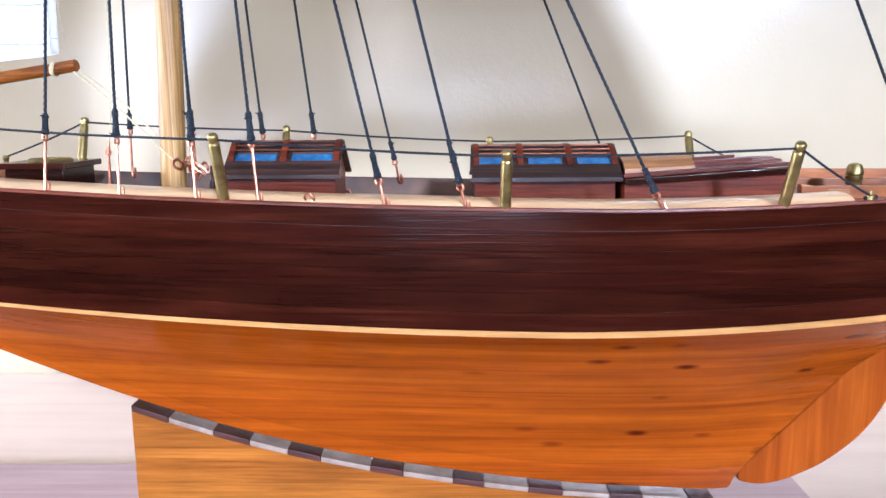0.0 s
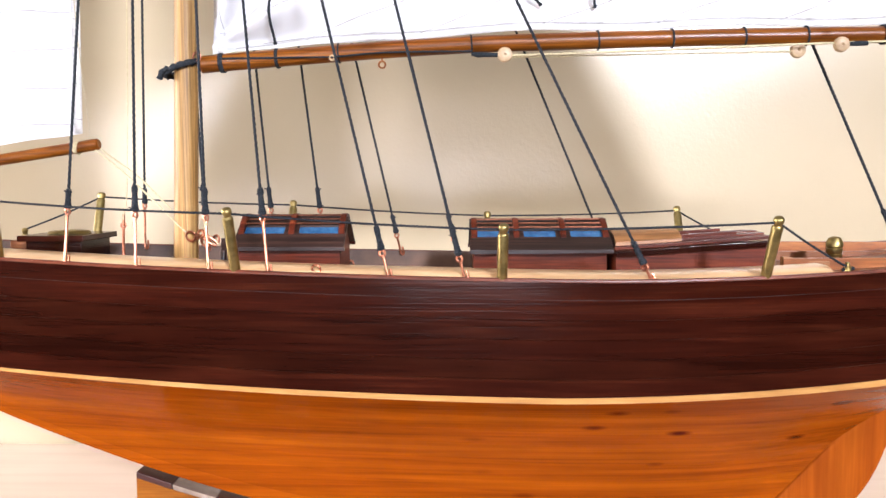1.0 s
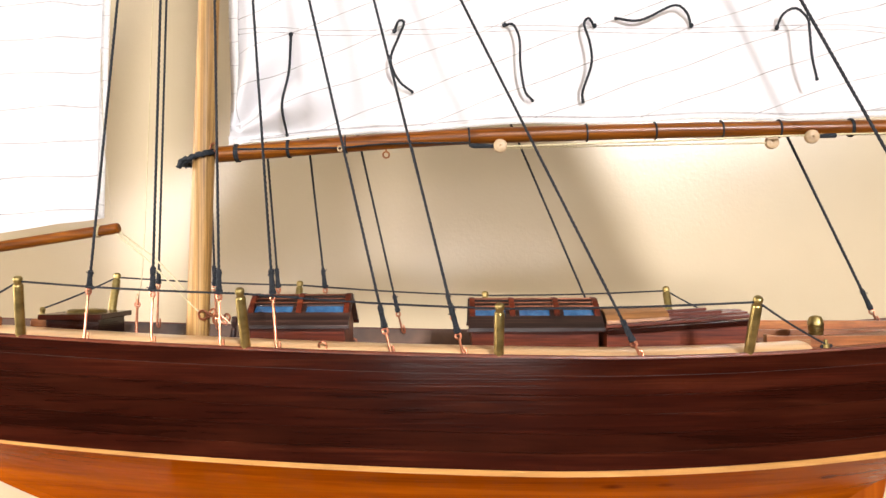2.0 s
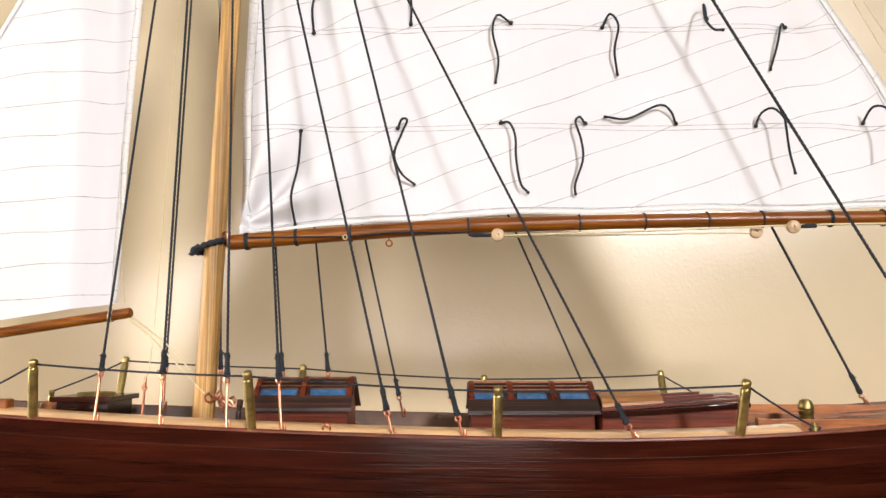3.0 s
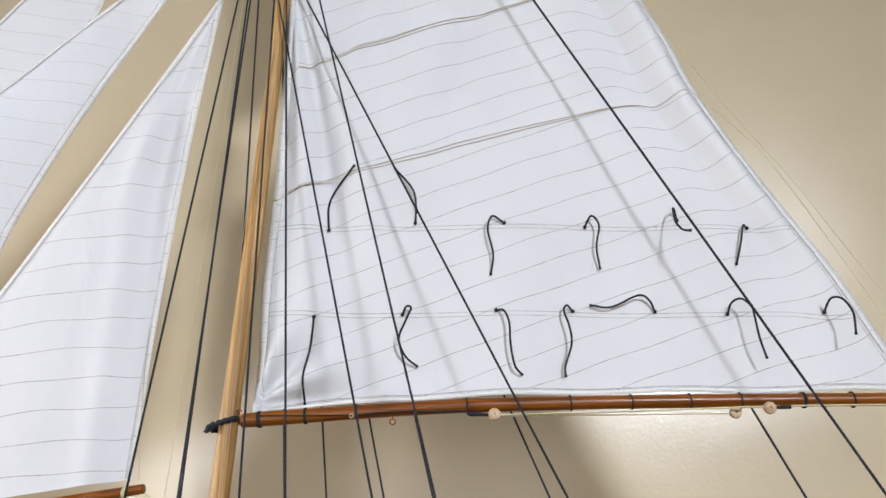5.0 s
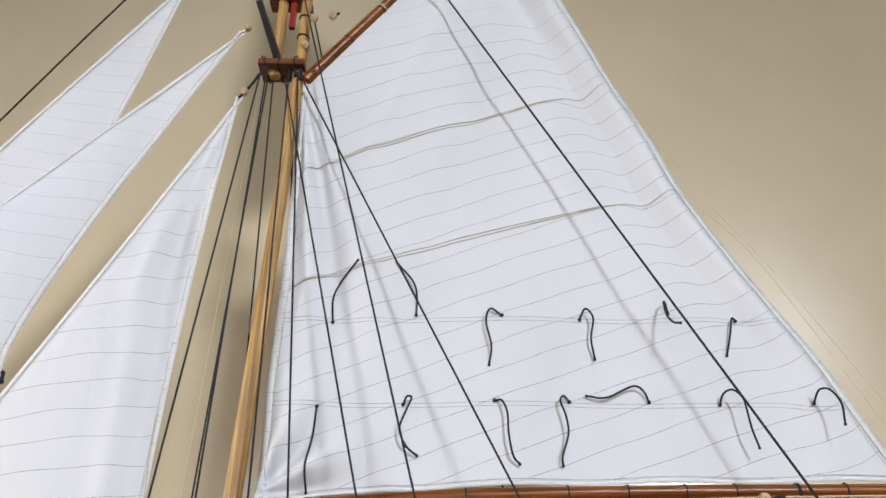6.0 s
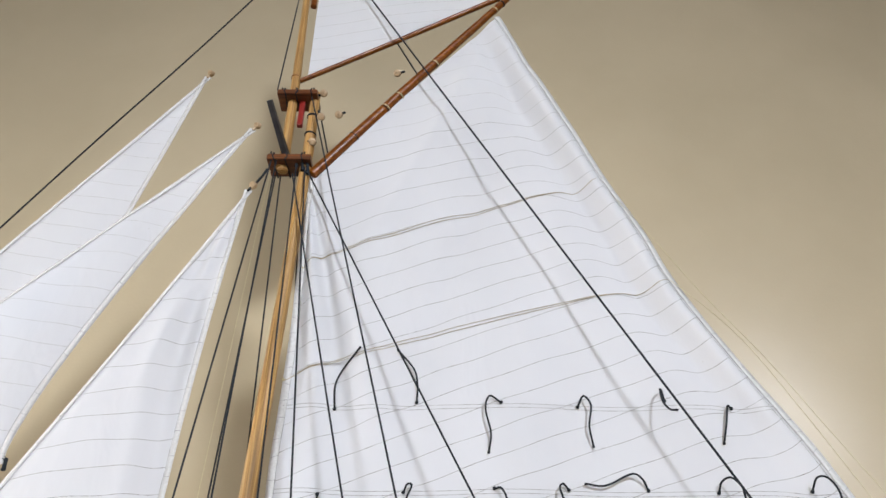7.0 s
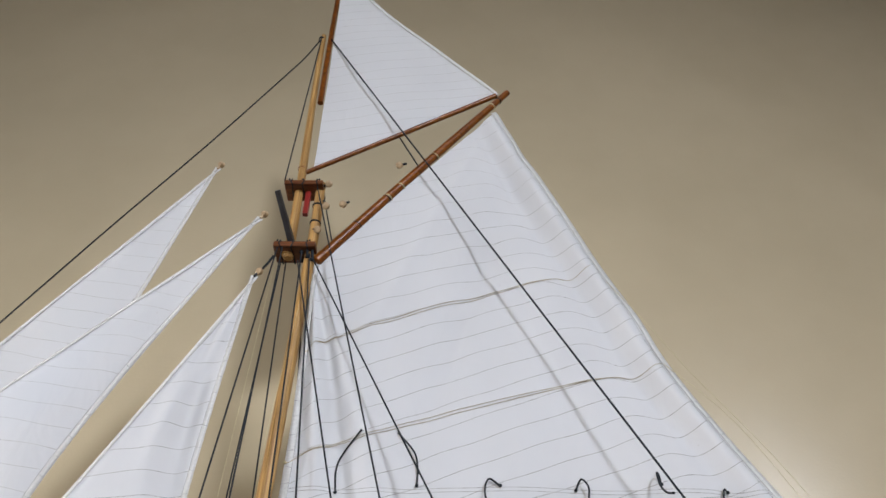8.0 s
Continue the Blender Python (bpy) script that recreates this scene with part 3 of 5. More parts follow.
# ---------- deck houses ----------
def skylight(x0, x1, half, z_wall, z_eave, z_ridge, panes):
    body = part("skylight", bevelled(build(*prism2(x0 + 0.002, x1 - 0.003, half - 0.004, z_wall - 0.013, z_eave, z_ridge - 0.0012), smooth=False), 0.0003), REDWOOD, ship, "small red wooden skylight house with blue panes")

    def roof_z(f):
        return z_ridge + (z_eave - z_ridge) * f ** 1.18
    n = panes
    w = (x1 - x0) / n
    for sd in (-1, 1):
        # roof slope as rails and stiles round the panes
        def slab(xa, xb, fa, fb, t0=0.0, t1=0.0016):
            vs, fs = [], []
            m = 6
            for i in range(m + 1):
                f = fa + (fb - fa) * i / m
                for x in (xa, xb):
                    vs += [(x, sd * half * f, roof_z(f) + t1), (x, sd * half * f, roof_z(f) - 0.0005 + t0)]
            for i in range(m):
                a, c = i * 4, (i + 1) * 4
                fs += [[a, a + 2, c + 2, c], [a + 1, c + 1, c + 3, a + 3], [a, c, c + 1, a + 1], [a + 2, a + 3, c + 3, c + 2]]
            fs += [[0, 1, 3, 2], [m * 4, m * 4 + 2, m * 4 + 3, m * 4 + 1]]
            return vs, fs
        bits = [slab(x0, x1, 0.0, 0.40), slab(x0, x1, 0.66, 1.06)]
        for k in range(n + 1):
            xc = x0 + k * w
            bits.append(slab(max(x0, xc - 0.0045), min(x1, xc + 0.0045), 0.40, 0.66))
        part("roof", build(*join(*bits), smooth=False), ROOFWOOD, body, "dark wooden roof slope")
        part("eave_board", build(*join(box(x0 - 0.0004, x1 + 0.0004, sd * half * 1.02 - 0.0009, sd * half * 1.02 + 0.0009, z_eave - 0.0022, z_eave + 0.0004, 0.0003)), smooth=False), ROSEWOOD, body)
        for k in range(n):
            part("pane", build(*slab(x0 + k * w + 0.0044, x0 + (k + 1) * w - 0.0044, 0.40, 0.66, 0.0, 0.0004), smooth=False), BLUEPANE, body, "blue glazed pane")
            for f in (0.16, 0.31, 0.46):
                part("bar", build(*tube([(x0 + k * w + 0.0015, sd * half * f, roof_z(f) + 0.0040), (x0 + (k + 1) * w - 0.0015, sd * half * f, roof_z(f) + 0.0040)], 0.00050, 8)), COPPER, body, "thin copper guard bar")
        for k in range(n + 1):
            xc = min(max(x0 + k * w, x0 + 0.0028), x1 - 0.0028)
            outer = [(0.06 + 0.62 * i / 10) for i in range(11)]
            prof = [(f, roof_z(f) + 0.0016 + 0.0036 * math.sin(math.pi * min(1, i / 10 * 0.88 + 0.12)) ** 0.5) for i, f in enumerate(outer)]
            vs = [(xc - 0.0019, sd * half * f, z) for f, z in prof] + [(xc - 0.0019, sd * half * f, roof_z(f) + 0.001) for f in reversed(outer)]
            m = len(vs)
            vs += [(x + 0.0038, y, z) for x, y, z in vs]
            fs = [list(range(m)), list(range(2 * m - 1, m - 1, -1))] + [[i, (i + 1) % m, m + (i + 1) % m, m + i] for i in range(m)]
            part("rib", bevelled(build(vs, fs, smooth=False), 0.0007), REDWOOD, body, "curved red wooden guard rib")
    part("ridge_cap", build(*box(x0, x1, -0.002, 0.002, z_ridge + 0.0006, z_ridge + 0.0026, 0.0004), smooth=False), ROOFWOOD, body)
    return body


def prism2(x0, x1, half, z0, z_eave, z_ridge):
    pts = [(-half, z0), (-half, z_eave), (-half * 0.5, z_eave + (z_ridge - z_eave) * 0.56), (0, z_ridge), (half * 0.5, z_eave + (z_ridge - z_eave) * 0.56), (half, z_eave), (half, z0)]
    n = len(pts)
    vs = [(x0, y, z) for y, z in pts] + [(x1, y, z) for y, z in pts]
    return vs, [list(range(n)), list(range(2 * n - 1, n - 1, -1))] + [[i, (i + 1) % n, n + (i + 1) % n, n + i] for i in range(n)]


skylight(-0.1340, -0.0660, 0.0262, 0.2515, 0.2630, 0.2798, 2)
skylight(0.0110, 0.0980, 0.0262, 0.2495, 0.2608, 0.2765, 3)

# companion trunk behind the second skylight, its roof rising aft
trunk = part("companion_trunk", build(*prism([(0.0985, 0.236), (0.0985, 0.2575), (0.1915, 0.2640), (0.1915, 0.236)], -0.031, 0.031), smooth=False), REDWOOD, ship, "low red wooden trunk with planked roof rising aft")


def sloped(x0, x1, za, zb, y0, y1, t):
    me = build(*prism([(x0, za), (x0, za + t), (x1, zb + t), (x1, zb)], y0, y1), smooth=False)
    return bevelled(me, 0.0004)


part("roof_edge", sloped(0.0985, 0.1935, 0.2572, 0.2638, -0.0345, -0.0285, 0.0034), ROSEWOOD, trunk, "dark rounded roof edge")
part("roof_edge", sloped(0.0985, 0.1935, 0.2572, 0.2638, 0.0285, 0.0345, 0.0034), ROSEWOOD, trunk)
for k, y in enumerate((-0.0282, -0.0170, -0.0058, 0.0054, 0.0166)):
    up = (0.0012, 0.0024, 0.003, 0.0024, 0.0012)[k]
    part("roof_plank", sloped(0.0985, 0.1928, 0.2596 + up, 0.2662 + up, y, y + 0.0108, 0.0022), REDWOOD, trunk)
part("slide_rail", sloped(0.1350, 0.1760, 0.2655, 0.2680, -0.0160, -0.0130, 0.0036), REDWOOD, trunk)
part("slide_rail", sloped(0.1350, 0.1760, 0.2655, 0.2680, 0.0130, 0.0160, 0.0036), REDWOOD, trunk)
# barrel hood
prof = [(-0.0235 * math.cos(math.pi * k / 14), 0.0088 * math.sin(math.pi * k / 14) ** 0.8) for k in range(15)]
vs = [(0.1000, y, 0.2628 + z) for y, z in prof] + [(0.1405, y * 0.96, 0.2652 + z * 0.92) for y, z in prof]
fs = [[i, i + 1, 15 + i + 1, 15 + i] for i in range(14)] + [list(range(15)), list(range(29, 14, -1)), [0, 15, 29, 14]]
part("sliding_hood", build(vs, fs, sharp=0.5), HOODWOOD, trunk, "curved cherry wood sliding hood")
# a dark plate stands for the shade inside the hood's open end
mouth = [(0.0996, y * 0.88, 0.2632 + z * 0.86) for y, z in prof]
part("hood_mouth", build(mouth + [(0.1004, y, z) for _, y, z in mouth], [list(range(15)), list(range(29, 14, -1))] + [[i, (i + 1) % 15, 15 + (i + 1) % 15, 15 + i] for i in range(15)], smooth=False), ROOFWOOD, trunk, "dark plate for the shaded open end of the hood")
part("hood_lip", sloped(0.0995, 0.1412, 0.2612, 0.2638, -0.0248, -0.0225, 0.0018), HOODWOOD, trunk)

# forward hatch with a brass ring
hatch = part("fore_hatch", bevelled(build(*box(-0.2645, -0.2300, -0.0200, 0.0200, 0.246, 0.2670), smooth=False), 0.0004), ROSEWOOD, ship, "dark flat wooden hatch with a brass ring")
part("hatch_lid", bevelled(build(*box(-0.2680, -0.2265, -0.0240, 0.0240, 0.2670, 0.2706), smooth=False), 0.0006), ROSEWOOD, hatch)
part("brass_ring", build(*revolve([(0.0085, 0), (0.0090, 0.0012), (0.0115, 0.0017), (0.0125, 0.0010), (0.0130, 0.0), (0.0085, 0)], (-0.2470, 0.000, 0.2707), (0, 0, 1), 32)), BRASS, hatch)
for x0, x1, y0, z0, z1 in ((-0.2830, -0.2700, -0.0060, 0.2480, 0.2665), (-0.3060, -0.2885, -0.0370, 0.2560, 0.2700)):
    part("wooden_chock", bevelled(build(*box(x0, x1, y0, y0 + 0.010, z0, z1), smooth=False), 0.0018, 3), AFTWOOD, ship, "small rounded red wooden chock")


# ---------- rails ----------
def stanchion(x, y_top, z_top, side, rake=0.0):
    foot_y = side * (beam(x + rake) - 0.0022)
    foot = Vector((x + rake, foot_y, sheer(x) - 0.0002))
    top = Vector((x, side * y_top, z_top))
    ax, h = (top - foot).normalized(), (top - foot).length
    return build(*revolve([(0.0029, 0), (0.0029, h - 0.0062), (0.0027, h - 0.0056), (0.0021, h - 0.0050), (0.0021, h - 0.0044), (0.0026, h - 0.0036), (0.0028, h - 0.0022), (0.0026, h - 0.0010), (0.0018, h - 0.0002), (0, h)], foot, ax, 18)), ax


RAIL = [(-0.2560, 0.0680, 0.2962), (-0.1195, 0.0872, 0.2893), (0.0268, 0.0915, 0.2805), (0.1700, 0.0920, 0.2838)]
for side in (-1, 1):
    for x, y, z in RAIL:
        me, ax = stanchion(x, y, z, side, -0.0055 if side < 0 and x < -0.2 else 0.0)
        part("stanchion", me, BRASS, ship, "turned brass stanchion")
    me = build(*revolve([(0.0022, 0), (0.0022, 0.0035), (0.0016, 0.004), (0.0019, 0.005), (0.0023, 0.0065), (0.0014, 0.0082), (0, 0.0084)], (-0.3065, side * 0.0545, 0.2630), (0, 0, 1), 14))
    part("rail_post", me, BRASS, ship)
    me = build(*revolve([(0.0022, 0), (0.0022, 0.003), (0.0012, 0.0036), (0.0012, 0.0056), (0, 0.006)], (0.2160, side * 0.0725, sheer(0.216) - 0.0005), (0, 0, 1), 14))
    part("rail_post", me, BRASS, ship)
    pts = [Vector((-0.3065, side * 0.0545, 0.2700))] + [Vector((x, side * (y - 0.001), z - 0.0032)) for x, y, z in RAIL] + [Vector((0.2160, side * 0.0725, sheer(0.216) + 0.0025))]
    line = []
    for a, b in zip(pts, pts[1:]):
        line += [a.lerp(b, k / 6) - Vector((0, 0, 0.0010 * math.sin(math.pi * k / 6))) for k in range(6)]
    part("rail_line", cord_mesh(line + [pts[-1]], 0.00058, pitch=0.0022, step=0.0006), ROPE, ship, "dark twisted hand line")
    part("rail_knot", build(*tube([pts[-1] + Vector((-0.003, 0, -0.0014)), pts[-1] + Vector((0, 0, -0.0010)), pts[-1] + Vector((0.0035, 0, -0.0006))], [0.0010, 0.0016, 0.0010], 8)), LASHING, ship)


# ---------- masts and spars ----------
def spar(name, pts, r, mat, label, n=10, segs=20, parent=None):
    line = smooth_path(pts, n)
    rs = [r[0] + (r[1] - r[0]) * k / (len(line) - 1) for k in range(len(line))]
    line = [line[0] - (line[1] - line[0]).normalized() * r[0] * 0.25] + line + [line[-1] + (line[-1] - line[-2]).normalized() * r[1] * 0.3]
    return part(name, build(*tube(line, [rs[0] * 0.72] + rs + [rs[-1] * 0.68], segs)), mat, parent or ship, label)


MAST = [(-0.1723, 0, 0.240), (-0.1672, 0, 0.40), (-0.1610, 0, 0.60), (-0.1555, 0, 0.82), (-0.1555, 0, 0.924)]
mast = spar("lower_mast", MAST, (0.0077, 0.0056), MASTWOOD, "pale varnished pine lower mast")
topmast = spar("topmast", [(-0.1800, 0, 0.806), (-0.1815, 0, 0.95), (-0.1850, 0, 1.10), (-0.1870, 0, 1.244)], (0.0058, 0.0036), MASTWOOD, "pale pine topmast")


def boom_z(x):
    return curve_at(x, (-0.158, -0.06, 0.0093, 0.11, 0.215, 0.42), (0.3772, 0.3845, 0.3885, 0.3912, 0.3928, 0.3945))


boom = spar("boom", [(x, 0, boom_z(x)) for x in [-0.158 + 0.0245 * k for k in range(25)]], (0.0055, 0.0050), SPARWOOD, "glossy reddish mahogany boom")
gaff = spar("gaff", [(-0.1475, 0, 0.8005), (-0.03, 0, 0.961), (0.0805, 0, 1.1090)], (0.0064, 0.0042), SPARWOOD, "glossy reddish mahogany gaff")
spar("topsail_yard", [(-0.1765, 0, 0.9455), (-0.05, 0, 1.027), (0.0640, 0, 1.1020)], (0.0030, 0.0036), SPARWOOD, "slim mahogany topsail yard")
spar("topsail_yard", [(-0.1745, 0.0, 1.083), (-0.1760, 0.0, 1.25), (-0.1755, 0.0, 1.43)], (0.0040, 0.0034), SPARWOOD, "slim mahogany topsail yard")
club = spar("staysail_boom", [(-0.2262, 0, 0.3276), (-0.32, 0, 0.3132), (-0.47, 0, 0.2905)], (0.0037, 0.0037), SPARWOOD, "slim mahogany staysail boom")


def plate(x0, x1, z, half, t):
    me = bevelled(build(*box(x0, x1, -half, half, z - t / 2, z + t / 2), smooth=False), 0.0016, 3)
    return part("trestle_plate", me, PLATEWOOD, ship, "mahogany mast trestle plate")


low_plate = plate(-0.1955, -0.1485, 0.8140, 0.0150, 0.0078)
top_plate = plate(-0.1970, -0.1510, 0.9130, 0.0150, 0.0070)
part("heel_plug", build(*revolve([(0.0052, 0), (0.0050, -0.0014), (0.003, -0.0020), (0, -0.0021)], (-0.1830, -0.0015, 0.8103), (0, 0, 1), 18)), MASTWOOD, low_plate)
part("fid", bevelled(build(*box(-0.1722, -0.1660, -0.0030, 0.0030, 0.872, 0.9115), smooth=False), 0.001), REDPAINT, top_plate, "crimson wedge between the masts")
for x in (-0.192, -0.176, -0.156):
    for pl, z in ((low_plate, 0.8185), (top_plate, 0.9170)):
        part("plate_pin", build(*revolve([(0.0010, -0.001), (0.0010, 0.0035), (0, 0.0040)], (x, -0.0125, z), (0, 0, 1), 8)), LASHING, pl)
for pl, z, hz in ((low_plate, 0.8140, 0.0039), (top_plate, 0.9130, 0.0035)):
    for x, lean in ((-0.1880, 0.0012), (-0.1745, -0.0010), (-0.1580, 0.0008)):
        loop = [(x + lean, -0.0154, z - hz - 0.0006), (x - lean, -0.0157, z), (x, -0.0154, z + hz + 0.0006), (x, 0.0, z + hz + 0.0009), (x, 0.0154, z + hz + 0.0006), (x, 0.0157, z), (x, 0.0154, z - hz - 0.0006), (x, 0.0, z - hz - 0.0009)]
        part("plate_lashing", build(*tube([Vector(p) for p in loop], 0.0008, 7, closed=True)), LASHING, pl)
for sd in (-1, 1):
    a, b = Vector((-0.1765, sd * 0.006, 0.8205)), Vector((-0.1905, sd * 0.056, 0.8560))
    ax = (b - a).normalized()
    u = ax.cross(Vector((0, 0, 1))).normalized()
    w = u.cross(ax)
    vs = [p + u * i * q + w * j * q for p, q in ((a, 0.0034), (b, 0.0026)) for i, j in ((-1, -1), (1, -1), (1, 1), (-1, 1))]
    part("spreader", bevelled(build(vs, [[0, 1, 2, 3], [7, 6, 5, 4], [0, 4, 5, 1], [1, 5, 6, 2], [2, 6, 7, 3], [3, 7, 4, 0]], smooth=False), 0.0007), BLACKWOOD, ship, "black square spreader")


def wraps(name, pts_of, n, r, mat, parent, label=""):
    """A lashing of n turns; pts_of gives a point from a turn angle and a step."""
    return part(name, build(*tube([pts_of(2 * math.pi * k / 16, k / 16) for k in range(16 * n + 1)], r, 6)), mat, parent, label)


def band(spar_pt, axis, R, r, n, mat, parent, name="lashing"):
    ax = Vector(axis).normalized()
    u = (Vector((0, 1, 0)) - ax * ax.y).normalized()
    w = ax.cross(u)
    c = Vector(spar_pt)
    return wraps(name, lambda a, k: c + ax * (k - n / 2) * r * 1.7 + (u * math.cos(a) + w * math.sin(a)) * (R + r * 0.7), n, r, mat, parent)


for x, n in ((-0.1450, 3), (-0.110, 2), (-0.0710, 1), (0.0125, 1), (0.0917, 1), (0.138, 1), (0.1827, 1), (0.2214, 1), (0.2695, 2), (0.307, 1), (0.345, 1)):
    band((x, 0, boom_z(x)), (1, 0, 0.03), 0.0054, 0.0006, n, LASHING, boom)
for f, n, mat in ((0.18, 1, LASHING), (0.32, 1, LASHING), (0.327, 2, TWINE), (0.39, 2, TWINE), (0.57, 2, TWINE), (0.90, 2, TWINE), (0.94, 2, LASHING)):
    band(Vector((-0.1475, 0, 0.8005)).lerp(Vector((0.0805, 0, 1.109)), f), (0.228, 0, 0.3085), 0.0064 - 0.0022 * f, 0.0005, n, mat, gaff)
for z in (0.8585, 0.8860):
    band((-0.1555, 0, z), (0.1, 0, 1), 0.0056, 0.0007, 2, LASHING, mast)
band((-0.1822, 0, 0.9505), (0, 0, 1), 0.0050, 0.0004, 2, SPARWOOD, topmast)
band((-0.2395, 0, 0.3255), (1, 0, -0.15), 0.0037, 0.0005, 3, TWINE, club)
# boom jaw rope round the mast
pts = smooth_path([(-0.160, -0.0040, 0.3785), (-0.1660, -0.0090, 0.3765), (-0.1740, -0.0086, 0.3740), (-0.1795, -0.004, 0.3705), (-0.1795, 0.004, 0.3705), (-0.172, 0.0092, 0.374), (-0.160, 0.005, 0.378)], 6)
part("jaw_rope", cord_mesh(pts, 0.0019, pitch=0.005), LASHING, boom, "black rope parrel round the mast")
pts = smooth_path([(-0.1765, -0.0086, 0.3738), (-0.1805, -0.0075, 0.3718), (-0.1825, -0.0080, 0.3672)], 5)
part("jaw_rope_tail", cord_mesh(pts, 0.0017, pitch=0.005), LASHING, boom)
part("jaw_pin", build(*ring((-0.1595, -0.0050, 0.3815), (0.3, 1, 0), 0.0026, 0.0007)), COPPER, boom)


# ---------- blocks and beads ----------
def bead(x, y, z, R, t, axis=(0, 1, 0), label="small round boxwood block"):
    prof = [(0.0010, -t), (R * 0.75, -t), (R * 0.95, -t * 0.75), (R, -t * 0.3), (R * 0.93, 0), (R, t * 0.3), (R * 0.95, t * 0.75), (R * 0.75, t), (0.0010, t), (0.0009, t * 0.6), (0, t * 0.55)]
    b = part("block", build(*revolve([(0, -t * 0.5)] + prof, (x, y, z), axis, 22)), BEADWOOD, ship, label)
    return b


bd = bead(0.0331, -0.0065, 0.3812, 0.0047, 0.0021)
part("strop", build(*tube([(0.0125, -0.0070, 0.3818), (0.016, -0.0074, 0.3812), (0.022, -0.0074, 0.3811), (0.0285, -0.0068, 0.3810)], [0.0012, 0.0018, 0.0015, 0.0013], 9)), LASHING, bd)
bd = bead(0.2405, -0.0068, 0.3862, 0.0047, 0.0022)
part("strop", build(*tube([(0.2450, -0.0066, 0.3866), (0.250, -0.0066, 0.3868), (0.2565, -0.0066, 0.3870)], [0.0012, 0.0016, 0.0015], 9)), LASHING, bd)
bead(0.2170, 0.0005, 0.3838, 0.0046, 0.0022)
part("boom_eye", build(*join(ring((-0.0437, -0.0020, 0.3762), (0, 1, 0), 0.0021, 0.0006), tube([(-0.0437, -0.0020, 0.3786), (-0.0437, -0.0015, 0.3815)], 0.0006, 6))), SPARWOOD, boom)
part("boom_eye", build(*ring((-0.0745, -0.0058, 0.3800), (0, 1, 0.2), 0.0014, 0.0006)), BEADWOOD, boom)


def line(name, pts, r, mat, label="", n=6, parent=None, step=0.0012):
    return part(name, cord_mesh(smooth_path(pts, n), r, pitch=r * 4, step=step, depth=0.12), mat, parent or ship, label)


line("sheet_line", [(0.0355, -0.0070, 0.3806), (0.12, -0.0068, 0.3832), (0.235, -0.0066, 0.3872), (0.30, -0.006, 0.3885), (0.42, -0.005, 0.3900)], 0.0007, TWINE, "cream twine sheet under the boom")
line("sheet_line", [(0.0360, -0.0055, 0.3797), (0.12, -0.003, 0.3815), (0.2150, 0.0, 0.3832)], 0.0005, TWINE)
line("boom_line", [(-0.145, -0.0058, 0.3800), (-0.11, -0.0062, 0.3802), (-0.073, -0.0058, 0.3806)], 0.0006, LASHING)
line("boom_line", [(-0.073, -0.0058, 0.3806), (-0.04, -0.0058, 0.3832), (0.0125, -0.0056, 0.3836)], 0.0006, LASHING)

# blocks aloft
for x, y, z, tail in ((-0.1452, -0.004, 0.9180, (-0.008, -0.003)), (-0.1250, -0.004, 0.8837, (0.0065, 0.0058)), (-0.1447, -0.004, 0.8806, (-0.004, 0.011)), (-0.1505, -0.004, 0.8425, (-0.0055, 0.002)), (-0.0616, -0.004, 0.9523, (0.0085, 0.0050))):
    b = bead(x, y - 0.003, z, 0.0044, 0.0022, (0.15, 1, 0.7))
    part("strop", build(*tube([(x, y - 0.003, z), (x + tail[0], y - 0.001, z + tail[1])], [0.0013, 0.0014], 8)), LASHING, b)
for x, y, z, dx, dz in ((-0.2905, 0.015, 0.9745, -0.003, -0.008), (-0.2175, 0.003, 0.8760, -0.004, -0.007)):
    b = bead(x, y, z, 0.0040, 0.0030, (0.6, 1, 0.3))
    part("strop", build(*tube([(x, y, z), (x + dx, y, z + dz)], [0.0012, 0.0016], 8)), BEADWOOD, b)
b = bead(-0.2085, -0.001, 0.7850, 0.0042, 0.0026, (0.4, 1, 0.3))
part("strop", cord_mesh([(-0.2060, -0.001, 0.788), (-0.2000, -0.002, 0.797), (-0.1955, -0.003, 0.806)], 0.0013), LASHING, b)
part("strop", build(*tube([(-0.2095, -0.001, 0.783), (-0.2130, -0.001, 0.7775)], 0.0013, 8)), LASHING, b)


# ---------- standing rigging ----------
def seizing(a, b, seed):
    """A rough wrapped bundle of thread between two points."""
    rnd = random.Random(seed)
    n = 26
    a, b = Vector(a), Vector(b)
    rs = []
    for k in range(n + 1):
        f = k / n
        base = 0.00185 - 0.0005 * f + 0.0004 * math.exp(-((f - 0.12) / 0.08) ** 2) + 0.0004 * math.exp(-((f - 0.85) / 0.1) ** 2)
        rs.append(base * (0.92 + 0.16 * (k % 2) + rnd.uniform(-0.06, 0.06)))
    rs[0] *= 0.6
    rs[-1] *= 0.6
    v, f = tube([a.lerp(b, k / n) for k in range(n + 1)], rs, 10)
    v = [Vector(p) + Vector((rnd.uniform(-1, 1), rnd.uniform(-1, 1), rnd.uniform(-1, 1))) * 0.00013 for p in v]
    ends = [tube([a.lerp(b, q), a.lerp(b, q) + Vector((rnd.uniform(-1, 1) * 0.003, -0.0015 - rnd.random() * 0.001, rnd.uniform(-0.6, 1) * 0.002))], 0.0004, 5) for q in (0.08, 0.83, 0.9)]
    return join((v, f), *ends)


